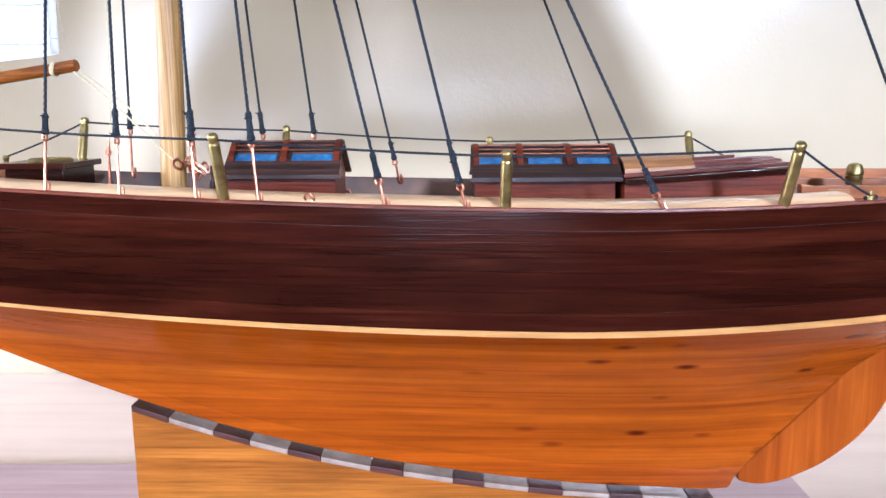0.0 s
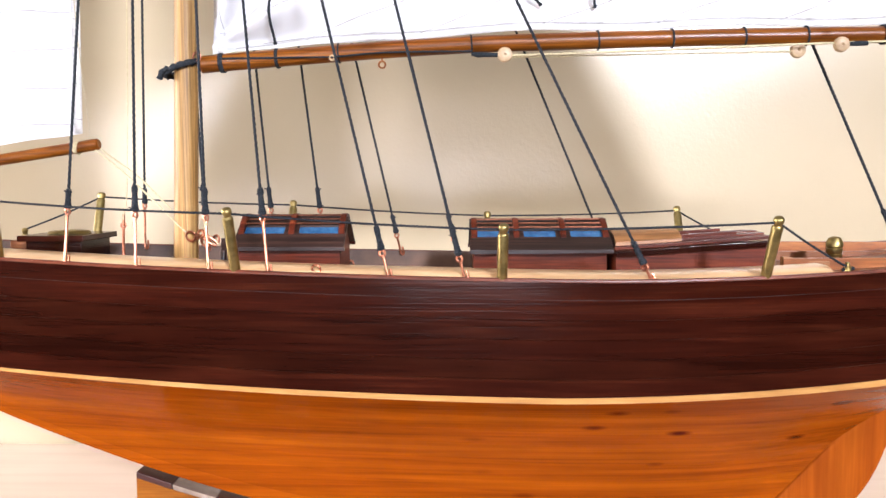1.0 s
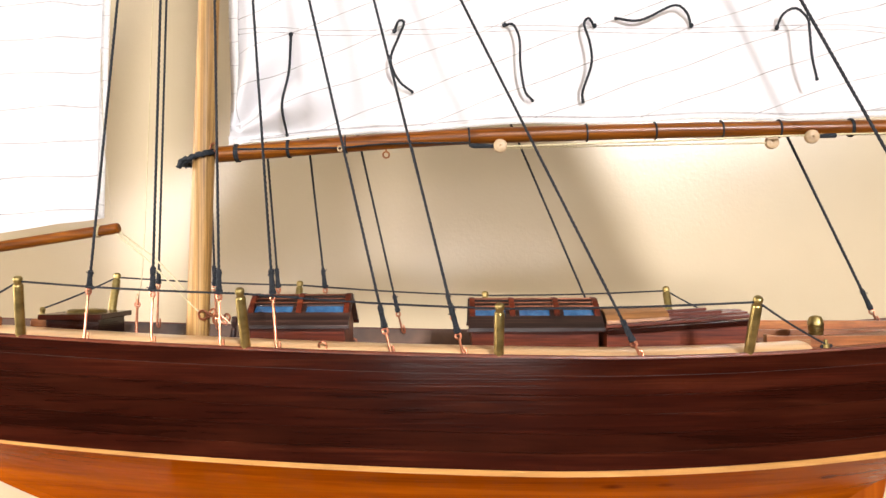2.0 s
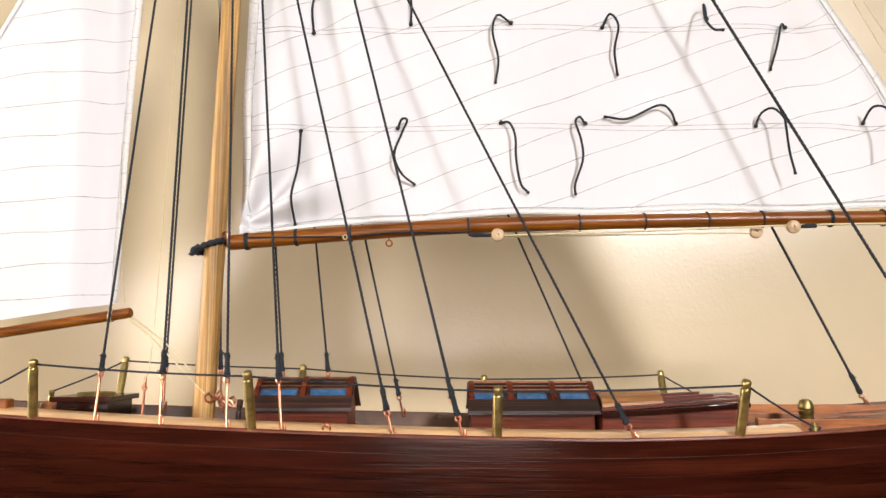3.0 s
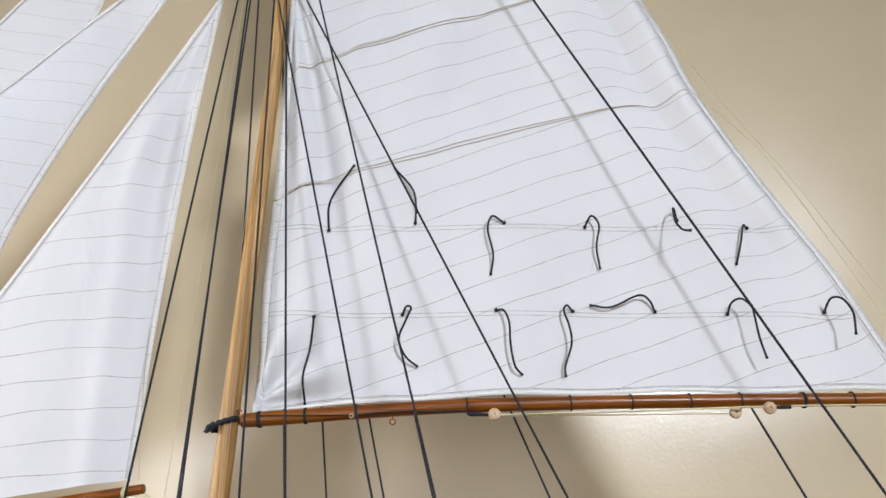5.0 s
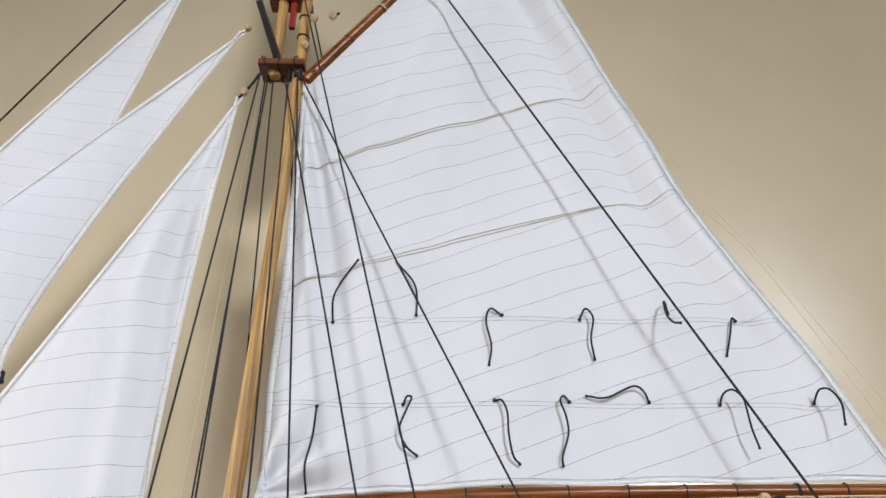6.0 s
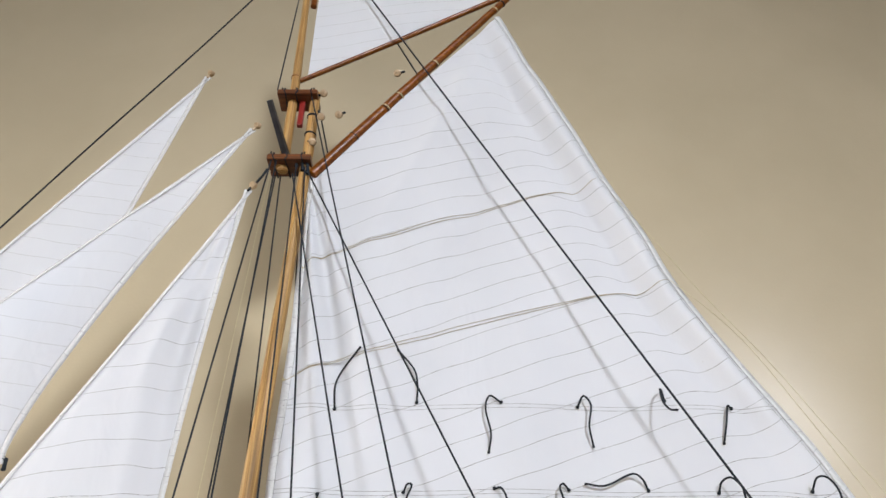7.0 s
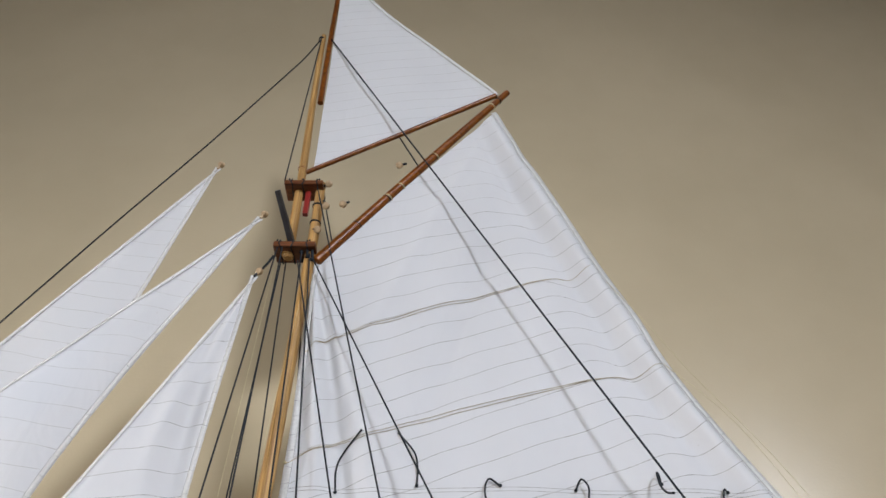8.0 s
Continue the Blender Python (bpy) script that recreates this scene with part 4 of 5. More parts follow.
def shroud(x, side, top, rod, wrap, seed, rope_r=0.00077):
    y = side * (beam(x) - 0.0052)
    foot = Vector((x, y, sheer(x) - 0.0022))
    top = Vector(top)
    d = (top - foot).normalized()
    eye = foot + d * rod
    sh = part("shroud", cord_mesh([eye + d * wrap * 0.6, top], rope_r, step=0.0007), ROPE, ship, "dark twisted cord shroud")
    part("seizing", build(*seizing(eye + d * 0.001, eye + d * wrap, seed)), LASHING, sh, "wrapped black thread seizing")
    # copper rod with an eye above and a bent hook below
    off = Vector((0.0021, 0, 0))
    rodv = join(tube([foot + d * 0.0004, foot + d * (rod - 0.0022)], 0.00080, 8), ring(eye + Vector((0, 0, -0.0006)), (0.4, 1, 0), 0.0017, 0.0007, 14, 6),
                tube(smooth_path([foot + d * 0.0004, foot + off * 0.5 - d * 0.0005, foot + off + d * 0.0006, foot + off + d * 0.0058], 4), 0.00075, 7))
    part("chainplate", build(*rodv), COPPER, sh, "bent copper wire chainplate")
    return sh


SHROUDS = [(-0.2215, (-0.1905, 0.0125, 0.8110), 0.031, 0.0125), (-0.1785, (-0.1850, 0.013, 0.8105), 0.031, 0.0165), (-0.1360, (-0.1640, 0.008, 0.8100), 0.031, 0.0165),
           (-0.1020, (-0.1545, 0.009, 0.8040), 0.032, 0.0165), (-0.0348, (-0.1672, 0.007, 0.7960), 0.015, 0.0150), (0.0070, (-0.1590, 0.010, 0.9150), 0.013, 0.0190),
           (0.1090, (-0.1510, 0.007, 0.7990), 0.010, 0.0150)]
FAR = [(0.0, 0.0), (0.0, 0.0), (0.006, 0.002), (0.0085, 0.009), (-0.003, 0.012), (-0.003, 0.006), (0.0065, 0.024)]   # the starboard ones stand a little further aft
for side in (-1, 1):
    for k, (x, (tx, ty, tz), rod, wrap) in enumerate(SHROUDS):
        shroud(x + (FAR[k][0] if side > 0 else 0), side, (tx + (FAR[k][1] if side > 0 else 0), side * ty, tz), rod, wrap, 10 * k + side)
    shroud(0.3230 - 0.006 * (side > 0), side, (-0.1735 + 0.010 * (side > 0), side * 0.004, 1.2290), 0.010, 0.018, 90 + side, 0.00094)
    if side < 0:
        line("topmast_shroud", [(-0.1885, side * 0.003, 1.236), (-0.1975, side * 0.0125, 0.9165)], 0.0008, ROPE, "dark cord topmast shroud", 20)
line("forestay", [(-0.1905, 0, 1.2340), (-0.2065, 0, 1.1915), (-0.2240, 0, 1.1560), (-0.3050, 0, 1.0030), (-0.3890, 0, 0.8545), (-0.4663, 0, 0.7130), (-0.70, 0, 0.283)], 0.00095, ROPE, "dark cord forestay", 20)
band((-0.1888, 0, 1.2345), (0.05, 0, 1), 0.0036, 0.0007, 3, LASHING, topmast)
# hitches where the shrouds meet the mast
for sd in (-1, 1):
    for x, z, l in ((-0.1570, 0.800, 0.012), (-0.1510, 0.796, 0.014), (-0.1640, 0.806, 0.01)):
        part("hitch", build(*seizing((x, sd * 0.0068, z), (x - 0.001, sd * 0.0085, z + l), int(1000 * abs(x)) + sd)), LASHING, mast)

# cream running lines
line("staysail_sheet", [(-0.2275, -0.001, 0.3240), (-0.205, -0.003, 0.3056), (-0.1680, -0.0075, 0.2705)], 0.0006, TWINE, "cream twine staysail sheet")
line("staysail_sheet", [(-0.2270, 0.001, 0.3258), (-0.200, -0.001, 0.306), (-0.1800, -0.002, 0.2860)], 0.0006, TWINE)
line("halyard", [(-0.2335, 0.050, 0.2740), (-0.2240, 0.040, 0.330), (-0.2050, 0.015, 0.62), (-0.1930, 0.0, 0.806)], 0.00036, TWINE, "thin cream halyard")
part("halyard_hook", build(*join(tube([(-0.2350, 0.052, 0.2470), (-0.2335, 0.050, 0.2715)], 0.0010, 8), ring((-0.2333, 0.050, 0.2730), (0, 1, 0), 0.0018, 0.0007, 14, 6),
     tube([(-0.2333, 0.050, 0.2725), (-0.2329, 0.050, 0.2815)], [0.0013, 0.0009], 7))), COPPER, ship)
line("mast_cord", [(-0.170, -0.0062, 0.52), (-0.168, -0.0075, 0.59), (-0.1630, -0.0072, 0.66), (-0.157, -0.0068, 0.74)], 0.00022, TWINE)

# copper hooks and rings at the mast's foot
for c, nrm, R in (((-0.1655, -0.0085, 0.2690), (0.2, 1, 0.2), 0.0031), ((-0.1590, -0.0085, 0.2705), (0.5, 1, -0.2), 0.0024), ((-0.1560, -0.008, 0.2655), (0.1, 1, 0.3), 0.0030),
                  ((-0.1500, -0.006, 0.2670), (0.6, 1, 0.1), 0.0024)):
    part("copper_ring", build(*ring(c, nrm, R, 0.0008, 18, 7)), COPPER, ship)
for p in ([(-0.163, -0.0085, 0.2705), (-0.158, -0.0088, 0.2680), (-0.153, -0.0083, 0.2640), (-0.1495, -0.008, 0.2625)], [(-0.162, -0.008, 0.2672), (-0.157, -0.008, 0.2700), (-0.152, -0.0075, 0.2670), (-0.1490, -0.007, 0.2640)]):
    part("copper_hook", build(*tube(smooth_path(p, 6), 0.0009, 8)), COPPER, ship)
part("deck_cleat", build(*revolve([(0.0020, -0.012), (0.0020, 0.004), (0.0012, 0.005), (0.0022, 0.0075), (0.0022, 0.012), (0, 0.0125)], (-0.146, -0.006, 0.2555), (0.1, 0, 1), 12)), ROOFWOOD, ship, "small dark belaying pin")
for x in (-0.0750,):
    for sd in (-1, 1):
        y = sd * (beam(x) - 0.0068)
        part("eyebolt", build(*ring((x, y, deck_z(x, y) + 0.0014), (0.2, 1, 0.3), 0.0024, 0.0007, 16, 6)), COPPER, ship)


# ---------- sails ----------
def inside(poly, x, z):
    n, hit = len(poly), False
    for i in range(n):
        (xa, za), (xb, zb) = poly[i], poly[(i + 1) % n]
        if (za > z) != (zb > z) and x < (xb - xa) * (z - za) / (zb - za) + xa:
            hit = not hit
    return hit


def sail(name, left, right, depth, nu, nv, label, warp=None):
    """A cloth between two edges (functions of v in x and z), at depth(x, z)."""
    vs, fs = [], []
    for j in range(nv + 1):
        v = j / nv
        (xa, za), (xb, zb) = left(v), right(v)
        for i in range(nu + 1):
            u = i / nu
            x, z = xa + (xb - xa) * u, za + (zb - za) * u
            if warp:
                z = warp(x, z, v)
            vs.append((x, depth(x, z), z))
    for j in range(nv):
        for i in range(nu):
            a = j * (nu + 1) + i
            fs.append([a, a + 1, a + nu + 2, a + nu + 1])
    me = bpy.data.meshes.new(name)
    me.from_pydata(vs, [], fs)
    me.polygons.foreach_set("use_smooth", [True] * len(fs))
    ob = part(name, me, SAILCLOTH, ship, label)
    edge = [vs[i][::2] for i in range(nu + 1)]
    edge += [vs[j * (nu + 1) + nu][::2] for j in range(1, nv + 1)]
    edge += [vs[nv * (nu + 1) + i][::2] for i in range(nu - 1, -1, -1)]
    edge += [vs[j * (nu + 1)][::2] for j in range(nv - 1, 0, -1)]
    return ob, edge


def ribbon(pts, width, depth, lift, wob=0.0, seed=0):
    """A flat strip on the cloth along points in x and z."""
    rnd = random.Random(seed)
    vs, fs, n = [], [], len(pts)
    for i, (x, z) in enumerate(pts):
        (xa, za), (xb, zb) = pts[max(i - 1, 0)], pts[min(i + 1, n - 1)]
        l = math.hypot(xb - xa, zb - za) or 1
        nx, nz = -(zb - za) / l, (xb - xa) / l
        w = width * (1 + rnd.uniform(-wob, wob)) / 2
        for sgn in (-1, 1):
            px, pz = x + nx * w * sgn, z + nz * w * sgn
            vs.append((px, depth(px, pz) - lift, pz))
    for i in range(n - 1):
        fs.append([2 * i, 2 * i + 1, 2 * i + 3, 2 * i + 2])
    me = bpy.data.meshes.new("ribbon")
    me.from_pydata(vs, [], fs)
    me.polygons.foreach_set("use_smooth", [True] * len(fs))
    return me


def seams(ob, poly, depth, slope, step, offset, curve=None, width=0.00048, mat=None):
    x0, x1 = min(p[0] for p in poly), max(p[0] for p in poly)
    c = min(z - slope * x for x, z in poly) + offset
    top = max(z - slope * x for x, z in poly)
    k = 0
    while c < top:
        run = []
        for i in range(161):
            x = x0 + (x1 - x0) * i / 160
            z = c + slope * x + (curve(x, c + slope * x) if curve else 0) + 0.0006 * math.sin(x * 90 + k * 2.3)
            if inside(poly, x, z):
                run.append((x, z))
            elif len(run) > 2:
                break
            else:
                run = []
        if len(run) > 3:
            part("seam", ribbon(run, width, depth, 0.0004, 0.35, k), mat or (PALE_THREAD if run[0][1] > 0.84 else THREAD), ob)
        c += step
        k += 1


def hem(ob, pts, depth, width):
    """A folded band of cloth along an edge with its row of stitches."""
    band_ob = part("hem", ribbon(pts, width, depth, 0.0004), HEMCLOTH, ob)
    sol = band_ob.modifiers.new("cloth", 'SOLIDIFY')
    sol.thickness, sol.offset = 0.0003, 0.0
    return band_ob


def shifted(pts, d):
    out, n = [], len(pts)
    for i, (x, z) in enumerate(pts):
        (xa, za), (xb, zb) = pts[max(i - 1, 0)], pts[min(i + 1, n - 1)]
        l = math.hypot(xb - xa, zb - za) or 1
        out.append((x - (zb - za) / l * d, z + (xb - xa) / l * d))
    return out


def ticks(ob, pts, depth, width, every, seed):
    rnd = random.Random(seed)
    dist, nxt = 0.0, every * 0.5
    vs, fs = [], []
    for (xa, za), (xb, zb) in zip(pts, pts[1:]):
        dist += math.hypot(xb - xa, zb - za)
        if dist > nxt:
            nxt += every * rnd.uniform(0.85, 1.15)
            l = math.hypot(xb - xa, zb - za)
            nx, nz, tx, tz = -(zb - za) / l, (xb - xa) / l, (xb - xa) / l, (zb - za) / l
            k = len(vs)
            sk = rnd.uniform(-0.3, 0.3) * width
            for a, b in ((-0.5, -0.00026), (-0.5, 0.00026), (0.5, 0.00026), (0.5, -0.00026)):
                x, z = xa + nx * a * width + tx * (b + a * sk), za + nz * a * width + tz * (b + a * sk)
                vs.append((x, depth(x, z) - 0.0011, z))
            fs.append([k, k + 1, k + 2, k + 3])
    me = bpy.data.meshes.new("ticks")
    me.from_pydata(vs, [], fs)
    tagged(part("edge_stitches", me, THREAD, ob), "", "", "", "stuff")


# mainsail
def leech_x(z):
    return curve_at(z, (0.400, 0.4266, 0.4511, 0.498, 0.5349, 0.5918, 0.6341, 0.6791, 0.7283, 0.8021, 0.8809, 0.9542, 1.0324, 1.0675), (0.3630, 0.3487, 0.3365, 0.3140, 0.2935, 0.2602, 0.2367, 0.2162, 0.2000, 0.1675, 0.1372, 0.1094, 0.0782, 0.0625))


def luff_fold(z):
    """Width of the cloth turned back along the luff."""
    return curve_at(z, (0.38, 0.423, 0.458, 0.496, 0.534, 0.573, 0.622, 0.7475, 0.80), (0.004, 0.0045, 0.006, 0.0128, 0.0172, 0.021, 0.0203, 0.0071, 0.006))


def main_depth(x, z):
    d = max(leech_x(min(max(z, 0.40), 1.066)) - x, -0.01)
    e = max(x + 0.151, 0.0)
    r, th = math.hypot(e, z - 0.388), math.atan2(z - 0.388, e + 1e-4)
    y = 0.0012 * math.sin(x * 26 + z * 7) + 0.0010 * math.sin(x * 47 - z * 11 + 1)
    up = min(1, max(0, (z - 0.45) / 0.15))
    y += up * (-0.0070 * math.exp(-((d - 0.020) / 0.010) ** 2) + 0.0060 * math.exp(-((d - 0.044) / 0.012) ** 2) - 0.003 * math.exp(-((d - 0.095) / 0.02) ** 2)) + 0.004 * math.exp(-(d / 0.006) ** 2)
    y += 0.0085 * max(0.0, 1 - e / luff_fold(z)) * min(1, max(0, (z - 0.44) / 0.08))
    y += 0.0040 * math.sin(e / 0.0062 + z * 9) * math.exp(-e / 0.022) * min(1, max(0, (z - 0.42) / 0.06))
    y += 0.0042 * math.sin(e / 0.0105 + z * 6) * math.exp(-e / 0.055) * min(1, max(0, (z - 0.41) / 0.08)) * min(1, max(0, (0.80 - z) / 0.1))
    y += 0.0080 * math.sin(8.5 * th + 0.6) * math.exp(-((r - 0.040) / 0.040) ** 2)
    y += -0.0035 * math.exp(-((x + 0.050 + 0.25 * (z - 0.40)) / 0.012) ** 2) * math.exp(-((z - 0.402) / 0.010) ** 2)
    a, q = math.atan2(e, 0.80 - z) if z < 0.80 else 1.5, math.hypot(e, 0.80 - z)
    y += 0.0065 * math.sin(a * 30 + 0.8) * math.exp(-((a - 0.16) / 0.19) ** 2) * min(1, q / 0.10) * math.exp(-q / 0.34)
    y += 0.0040 * math.exp(-((x - 0.010 - 0.30 * (z - 0.70)) / 0.016) ** 2) * min(1, max(0, (z - 0.46) / 0.2))
    y += -0.0040 * math.exp(-((x + 0.045 - 0.42 * (z - 0.80)) / 0.014) ** 2) * min(1, max(0, (z - 0.55) / 0.2))
    g = (z - 0.80) - 1.353 * (x + 0.1475)
    y += -0.0014 * math.sin(x * 60 + z * 30) * math.exp(-((g + 0.06) / 0.05) ** 2)
    y += -0.0022 * math.exp(-((x + 0.052) / 0.014) ** 2 - ((z - 0.398) / 0.006) ** 2)
    return y * min(1, max(0.08, -g / 0.07))


def main_foot(x):
    return boom_z(x) + 0.0058 + 0.0016 * math.sin(x * 24 + 0.5) ** 2


def main_warp(x, z, v):
    base = 0.3885 + (x + 0.151) / 0.514 * 0.0115
    return z + (main_foot(x) - base) * (1 - v) ** 4


mainsail, main_edge = sail("mainsail", lambda v: (-0.151 - 0.0012 * math.sin(v * 9), 0.3885 + (0.797 - 0.3885) * v),
                           lambda v: (leech_x(0.40 + 0.666 * v), 0.40 + 0.666 * v), main_depth, 150, 170, "white cloth mainsail with drawn seams and reef cords", main_warp)


def main_dip(x, z):
    d = leech_x(min(max(z, 0.40), 1.066)) - x
    s = min(max((0.078 - d) / 0.042, 0.0), 1.0)
    return -0.0112 * min(max((z - 0.42) / 0.20, 0.3), 1.0) * s * s * (3 - 2 * s) + 0.005 * math.exp(-(d / 0.012) ** 2)


low = min(z - 0.37 * x for x, z in main_edge)
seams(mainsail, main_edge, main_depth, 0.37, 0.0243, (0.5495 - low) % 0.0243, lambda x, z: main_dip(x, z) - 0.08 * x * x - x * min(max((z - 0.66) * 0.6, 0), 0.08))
leech = [(leech_x(0.40 + 0.666 * k / 120), 0.40 + 0.666 * k / 120) for k in range(121)]
luff = [(-0.151 - 0.0012 * math.sin(k / 100 * 9), 0.395 + 0.400 * k / 100) for k in range(101)]
hem(mainsail, shifted(leech, 0.0040), main_depth, 0.0080)
hem(mainsail, shifted(luff, -0.0036), main_depth, 0.0072)
part("stitch_line", ribbon(shifted(leech, 0.0082), 0.0005, main_depth, 0.0011, 0.4, 1), THREAD, mainsail)
part("stitch_line", ribbon(shifted(leech, 0.0112), 0.0004, main_depth, 0.0006, 0.4, 2), THREAD, mainsail)
part("stitch_line", ribbon(shifted(luff, -0.0074), 0.0004, main_depth, 0.0011, 0.4, 3), THREAD, mainsail)
ticks(mainsail, shifted(leech, 0.0040), main_depth, 0.0085, 0.018, 4)
ticks(mainsail, shifted(luff, -0.0036), main_depth, 0.0075, 0.017, 5)
foot = [(x, main_foot(x) + 0.0015) for x in [-0.147 + 0.505 * k / 90 for k in range(91)]]
hem(mainsail, foot, main_depth, 0.0036)
part("stitch_line", ribbon(shifted(foot, 0.0028), 0.0005, main_depth, 0.0009, 0.5, 6), THREAD, mainsail)
for z0 in (0.5375, 0.4625):
    for dz in (0.0, -0.0034):
        row = [(x, z0 + dz + 0.0007 * math.sin(x * 31) - 0.0030 * math.exp(-((leech_x(z0) - x - 0.03) / 0.02) ** 2)) for x in [-0.147 + k * 0.005 for k in range(111)] if x < leech_x(z0) - 0.002]
        part("reef_band", ribbon(row, 0.00045, main_depth, 0.0004, 0.4, int(z0 * 100)), THREAD, mainsail)
# brails: two cream cords across the cloth
for a, b in (((-0.151, 0.5650), (0.212, 0.6678)), ((-0.147, 0.6868), (0.1546, 0.792))):
    for off in (0.0, 0.0036):
        pts = []
        for k in range(81):
            f = k / 80
            x = a[0] + (b[0] - a[0]) * f
            z = a[1] + (b[1] - a[1]) * f + 0.0022 * math.sin(math.pi * f) - 0.005 * math.exp(-((f - 0.93) / 0.05) ** 2) + off * math.sin(math.pi * min(1, f * 1.15)) - 0.004 * math.exp(-(f / 0.03) ** 2)
            pts.append((x, main_depth(x, z) - 0.0008, z))
        for k in range(1, 14):                              # drawn taut over the fold at the luff
            x, y, z = pts[k]
            pts[k] = (x, min(y, pts[0][1] + (pts[14][1] - pts[0][1]) * k / 14), z)
        part("brail", cord_mesh(pts, 0.00027, pitch=0.002, step=0.0015), BRAILCORD, mainsail, "thin cream brail cord")
    part("brail_knot", build(*revolve([(0, -0.0015), (0.0016, -0.0008), (0.0018, 0.0004), (0, 0.0014)], (a[0] + 0.001, main_depth(a[0], a[1]) - 0.001, a[1] - 0.002), (0.4, 1, 0.3), 8)), TWINE, mainsail)
line("topping_lift", [(0.1600, -0.002, 0.790), (0.1991, -0.002, 0.7283), (0.2424, -0.002, 0.6528), (0.2900, -0.002, 0.5800), (0.3280, 0, 0.5150), (0.395, 0, 0.398)], 0.00030, TWINE, "thin cream topping lift")
line("topping_lift", [(0.2120, -0.002, 0.670), (0.2560, -0.002, 0.6220), (0.2900, -0.002, 0.5680), (0.375, 0, 0.398)], 0.00030, TWINE)

# each cord: how far its middle and its free end stand off the cloth, then its way in x and z from the free end to the knot
REEFS = [(0.0035, 0.0022, -0.082, 0.592, -0.097, 0.571, -0.102, 0.555, -0.101, 0.534), (0.0035, 0.0022, -0.047, 0.590, -0.032, 0.571, -0.0285, 0.555, -0.029, 0.540),
         (0.006, 0.0018, 0.033, 0.494, 0.035, 0.510, 0.031, 0.531, 0.035, 0.544, 0.045, 0.539), (0.008, 0.0025, 0.122, 0.500, 0.1195, 0.517, 0.1225, 0.535, 0.117, 0.5445, 0.112, 0.536),
         (0.001, 0.0415, 0.1852, 0.5164, 0.1835, 0.522, 0.1818, 0.533, 0.1830, 0.5475, 0.1862, 0.5485, 0.1882, 0.541), (0.004, 0.0018, 0.233, 0.503, 0.238, 0.521, 0.243, 0.537, 0.247, 0.536),
         (0.004, 0.0022, -0.112, 0.391, -0.1115, 0.408, -0.110, 0.433, -0.108, 0.458),
         (0.010, 0.003, -0.026, 0.419, -0.035, 0.426, -0.040, 0.439, -0.035, 0.453, -0.031, 0.464, -0.035, 0.466, -0.038, 0.4605),
         (0.008, 0.003, 0.055, 0.412, 0.0495, 0.418, 0.0465, 0.435, 0.046, 0.452, 0.042, 0.4625, 0.0365, 0.4635),
         (0.008, 0.003, 0.089, 0.411, 0.0885, 0.418, 0.094, 0.435, 0.093, 0.449, 0.0895, 0.462, 0.093, 0.467, 0.0975, 0.463),
         (0.005, 0.003, 0.112, 0.468, 0.128, 0.466, 0.150, 0.4755, 0.159, 0.4715, 0.163, 0.463),
         (0.012, 0.014, 0.2415, 0.4235, 0.2375, 0.438, 0.2355, 0.455, 0.2345, 0.463, 0.2285, 0.4705, 0.2225, 0.4685, 0.2205, 0.461),
         (0.012, 0.020, 0.308, 0.440, 0.3085, 0.4565, 0.3035, 0.468, 0.2985, 0.4705, 0.2965, 0.462)]
for belly, free, *r in REEFS:
    n = len(r) // 2
    pts = []
    for i in range(n):
        f = i / (n - 1)
        out = free * (1 - f) ** 1.6 + belly * math.sin(math.pi * f) * 0.9 + 0.0012 * f
        pts.append(Vector((r[2 * i], main_depth(r[2 * i], r[2 * i + 1]) - out, r[2 * i + 1])))
    rp = part("reef_point", cord_mesh(smooth_path(pts, 10), 0.00080, pitch=0.003, step=0.0006), LASHING, mainsail, "short black reef cord")
    part("knot", build(*revolve([(0, -0.0018), (0.0013, -0.0010), (0.0016, 0.0002), (0.0011, 0.0014), (0, 0.0018)], pts[-1] + Vector((0, -0.0006, 0)), (0.5, 0.4, 1), 8)), LASHING, rp)
    part("knot", build(*revolve([(0, -0.0014), (0.0011, -0.0008), (0.0013, 0.0004), (0, 0.0012)], pts[0], (0.3, 0.2, 1), 8)), LASHING, rp)

# topsail
TS = [(-0.1685, 0.9520), (0.0590, 1.1040), (-0.1712, 1.4150)]


def top_depth(x, z):
    return 0.0022 * math.sin(x * 30 + z * 12) + 0.0015 * math.sin(z * 40) - 0.001


def ts_right(v):
    z = 1.1040 + 0.311 * v
    return curve_at(z, (1.1040, 1.1133, 1.1429, 1.1887, 1.2548, 1.346, 1.415), (0.0680, 0.0640, 0.0420, 0.0025, -0.0522, -0.1225, -0.1690)), z


topsail, ts_edge = sail("topsail", lambda v: (TS[0][0] + (TS[2][0] - TS[0][0]) * v, TS[0][1] + (TS[2][1] - TS[0][1]) * v), ts_right, top_depth, 60, 90, "white triangular cloth topsail")
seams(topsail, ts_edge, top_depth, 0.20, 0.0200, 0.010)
ts_leech = [ts_right(k / 80) for k in range(81)]
hem(topsail, shifted(ts_leech, 0.0030), top_depth, 0.0060)
part("stitch_line", ribbon(shifted(ts_leech, 0.0062), 0.0004, top_depth, 0.0011, 0.4, 8), THREAD, topsail)


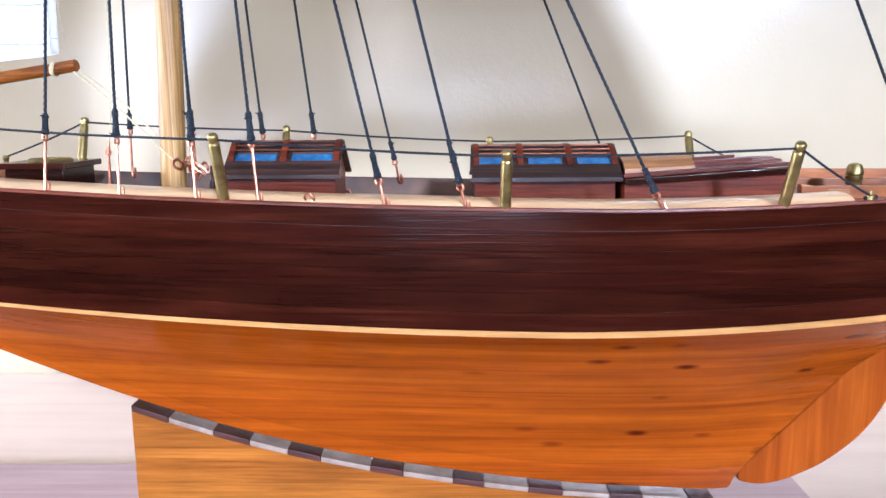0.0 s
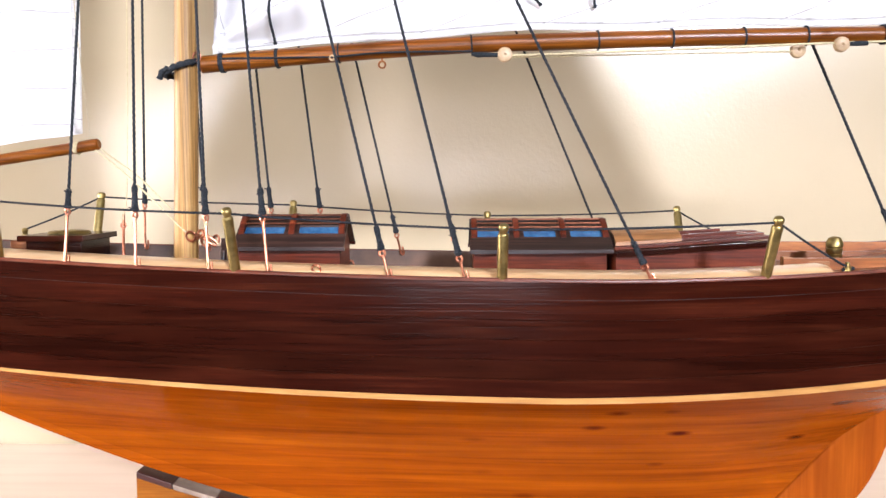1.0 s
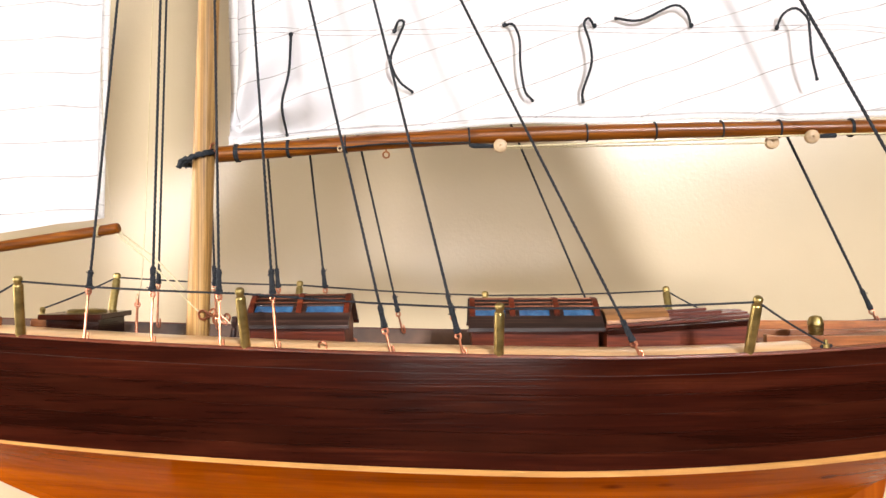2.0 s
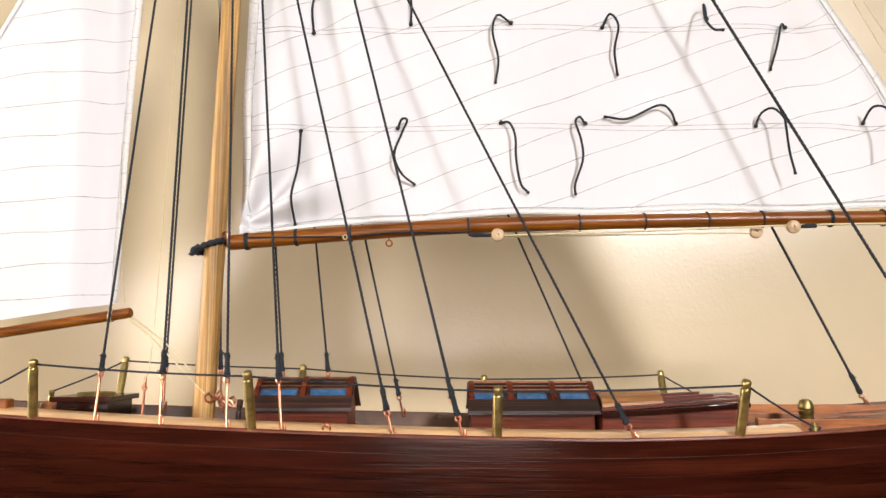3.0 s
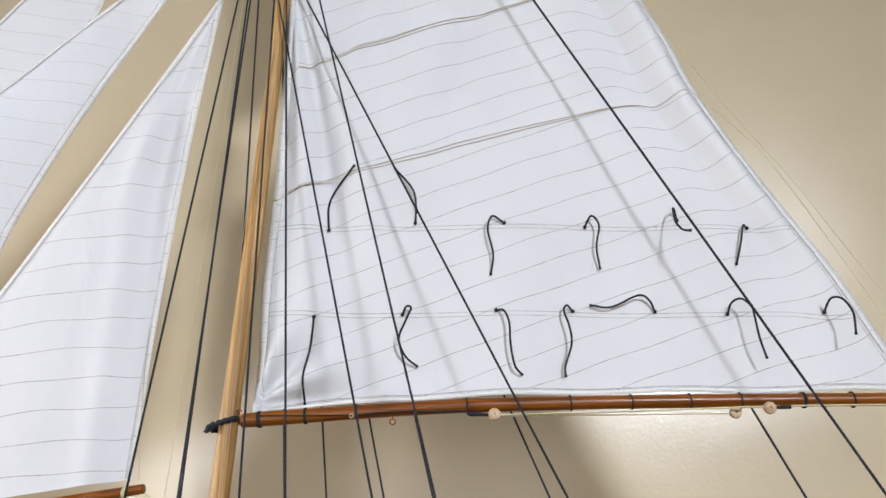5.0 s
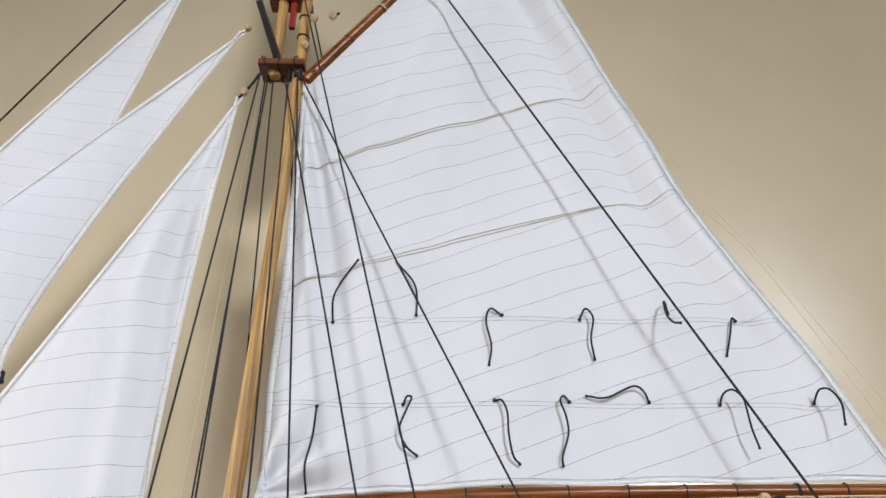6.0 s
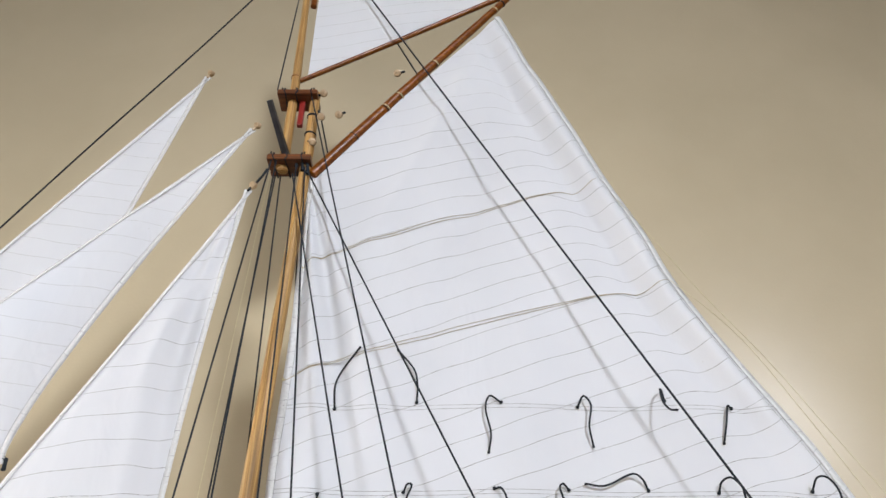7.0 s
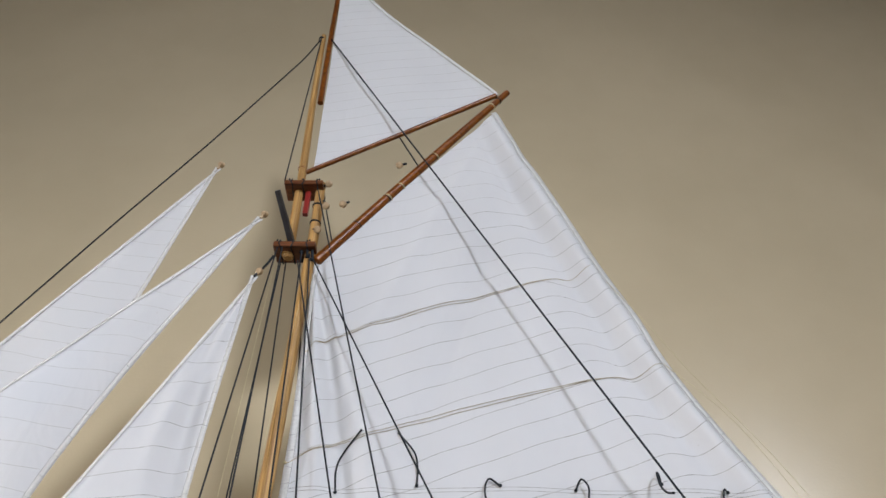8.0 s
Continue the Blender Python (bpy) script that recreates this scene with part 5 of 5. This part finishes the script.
# headsails
def headsail(name, head, tack, clew, leech_bow, skew, luff_bow, depth, slope, step, label, seed, thread, first=0.012):
    def lf(v):
        return tack[0] + (head[0] - tack[0]) * v + luff_bow * math.sin(math.pi * v), tack[1] + (head[1] - tack[1]) * v

    def rt(v):
        b = leech_bow * math.sin(math.pi * v ** skew)
        return clew[0] + (head[0] - clew[0]) * v + b, clew[1] + (head[1] - clew[1]) * v

    def slack(x, z):
        """The cloth's depth, drawn taut along luff and leech."""
        va, vb = min(max((z - tack[1]) / (head[1] - tack[1]), 0), 1), min(max((z - clew[1]) / (head[1] - clew[1]), 0), 1)
        e = max(min(x - lf(va)[0], rt(vb)[0] - x), 0.0)
        return depth(0.0, None) + (depth(x, z) - depth(0.0, None)) * (1 - math.exp(-e / 0.016))
    ob, edge = sail(name, lf, rt, slack, 60, 110, label)
    seams(ob, edge, slack, slope, step, first, lambda x, z: 0.0016 * math.sin((x + 0.2) * 40), mat=thread)
    lee, luf = [rt(k / 100) for k in range(101)], [lf(k / 100) for k in range(101)]
    hem(ob, shifted(lee, 0.0022), slack, 0.0044)
    hem(ob, shifted(luf, -0.0022), slack, 0.0044)
    part("stitch_line", ribbon(shifted(lee, 0.0046), 0.0004, slack, 0.0011, 0.4, seed), THREAD, ob)
    part("stitch_line", ribbon(shifted(luf, -0.0046), 0.0004, slack, 0.0011, 0.4, seed + 1), THREAD, ob)
    ticks(ob, shifted(lee, 0.0022), slack, 0.0046, 0.0205, seed)
    ticks(ob, shifted(luf, -0.0022), slack, 0.0046, 0.022, seed + 3)
    return ob


def stay_depth(x, z):
    if z is None:
        return 0.001
    y = 0.001 - 0.008 * math.exp(-((x + 0.30) / 0.07) ** 2) * math.exp(-((z - 0.46) / 0.2) ** 2) + 0.006 * math.exp(-((x + 0.246) / 0.010) ** 2) - 0.004 * math.exp(-((x + 0.266) / 0.012) ** 2)
    a = math.atan2(-0.205 - x, 0.80 - z)                     # folds fan out from the head
    return y + 0.0042 * math.sin(a * 34 + 1.0) * min(1, max(0, (z - 0.48) / 0.2)) * math.exp(-((a - 0.24) / 0.16) ** 2)


def jib_depth(x, z):
    if z is None:
        return 0.004
    return 0.004 - 0.008 * math.exp(-((x + 0.36) / 0.08) ** 2 - ((z - 0.60) / 0.14) ** 2) + 0.0022 * math.sin(x * 50 + z * 21)


def flying_depth(x, z):
    return 0.016 if z is None else 0.016 + 0.0025 * math.sin(x * 24 + z * 11)


headsail("staysail", (-0.2125, 0.7800), (-0.4585, 0.3010), (-0.2362, 0.3345), -0.0048, 1.0, 0.0030, stay_depth, 0.105, 0.0234, "white cloth staysail laced to a slim boom", 20, THREAD, 0.0185)
headsail("jib", (-0.2216, 0.8710), (-0.7000, 0.3400), (-0.3740, 0.4850), -0.0155, 0.55, -0.0045, jib_depth, -0.16, 0.0212, "white cloth jib with drawn seams", 30, PALE_THREAD)
headsail("flying_jib", (-0.2930, 0.9690), (-0.7400, 0.2760), (-0.3680, 0.6300), 0.0010, 1.0, 0.0, flying_depth, -0.16, 0.0212, "white cloth flying jib", 40, PALE_THREAD)
line("leech_line", [(-0.2385, 0.000, 0.450), (-0.2360, -0.001, 0.395), (-0.2305, -0.001, 0.3340)], 0.0003, BRAILCORD, "thin cord along the staysail's leech")
part("clew_knot", build(*seizing((-0.3735, 0.003, 0.478), (-0.3742, 0.003, 0.489), 7)), LASHING, ship)

# ---------- display stand ----------
stand = new("display_stand")
tagged(stand, "teak keel stand with shell inlay on a walnut base", "stand")


def stand_top(x):
    return keel(x) - 0.0045 if x < 0.18 else keel(0.18) - 0.0045


SX0, SX1, TH = -0.2060, 0.1680, 0.0040
tops = [SX0 + (SX1 - SX0) * k / 60 for k in range(61)]
part("panel", build(*prism([(SX0, 0.026)] + [(x, stand_top(x) - TH) for x in tops] + [(SX1, 0.026)], -0.0088, 0.0088), smooth=False), PANELWOOD, stand, "teak panel cut to the keel's curve")
part("base", bevelled(build(*box(-0.42, 0.255, -0.093, 0.093, 0.0, 0.027), smooth=False), 0.003, 3), BASEWOOD, stand, "pale pinkish wooden base board")
marks = (0.0, 0.0232, 0.0515, 0.0745, 0.0990, 0.1200, 0.1522, 0.1730, 0.2055, 0.2255, 0.2545, 0.2765, 0.3070, 0.3280, 0.3580, 0.3740)
for k in range(15):
    xa, xb = SX0 + marks[k] + 0.0002, SX0 + marks[k + 1] - 0.0002
    if xb > SX1:
        xb = SX1
    drop = 0.0 if k % 2 == 0 else 0.0006
    outline = [(xa, stand_top(xa) - TH), (xb, stand_top(xb) - TH), (xb, stand_top(xb) - drop), (xa, stand_top(xa) - drop)]
    part("dark_inlay" if k % 2 == 0 else "shell_inlay", bevelled(build(*prism(outline, -0.0094 + drop, 0.0094 - drop), smooth=False), 0.0004), DARKINLAY if k % 2 == 0 else PEARL, stand)
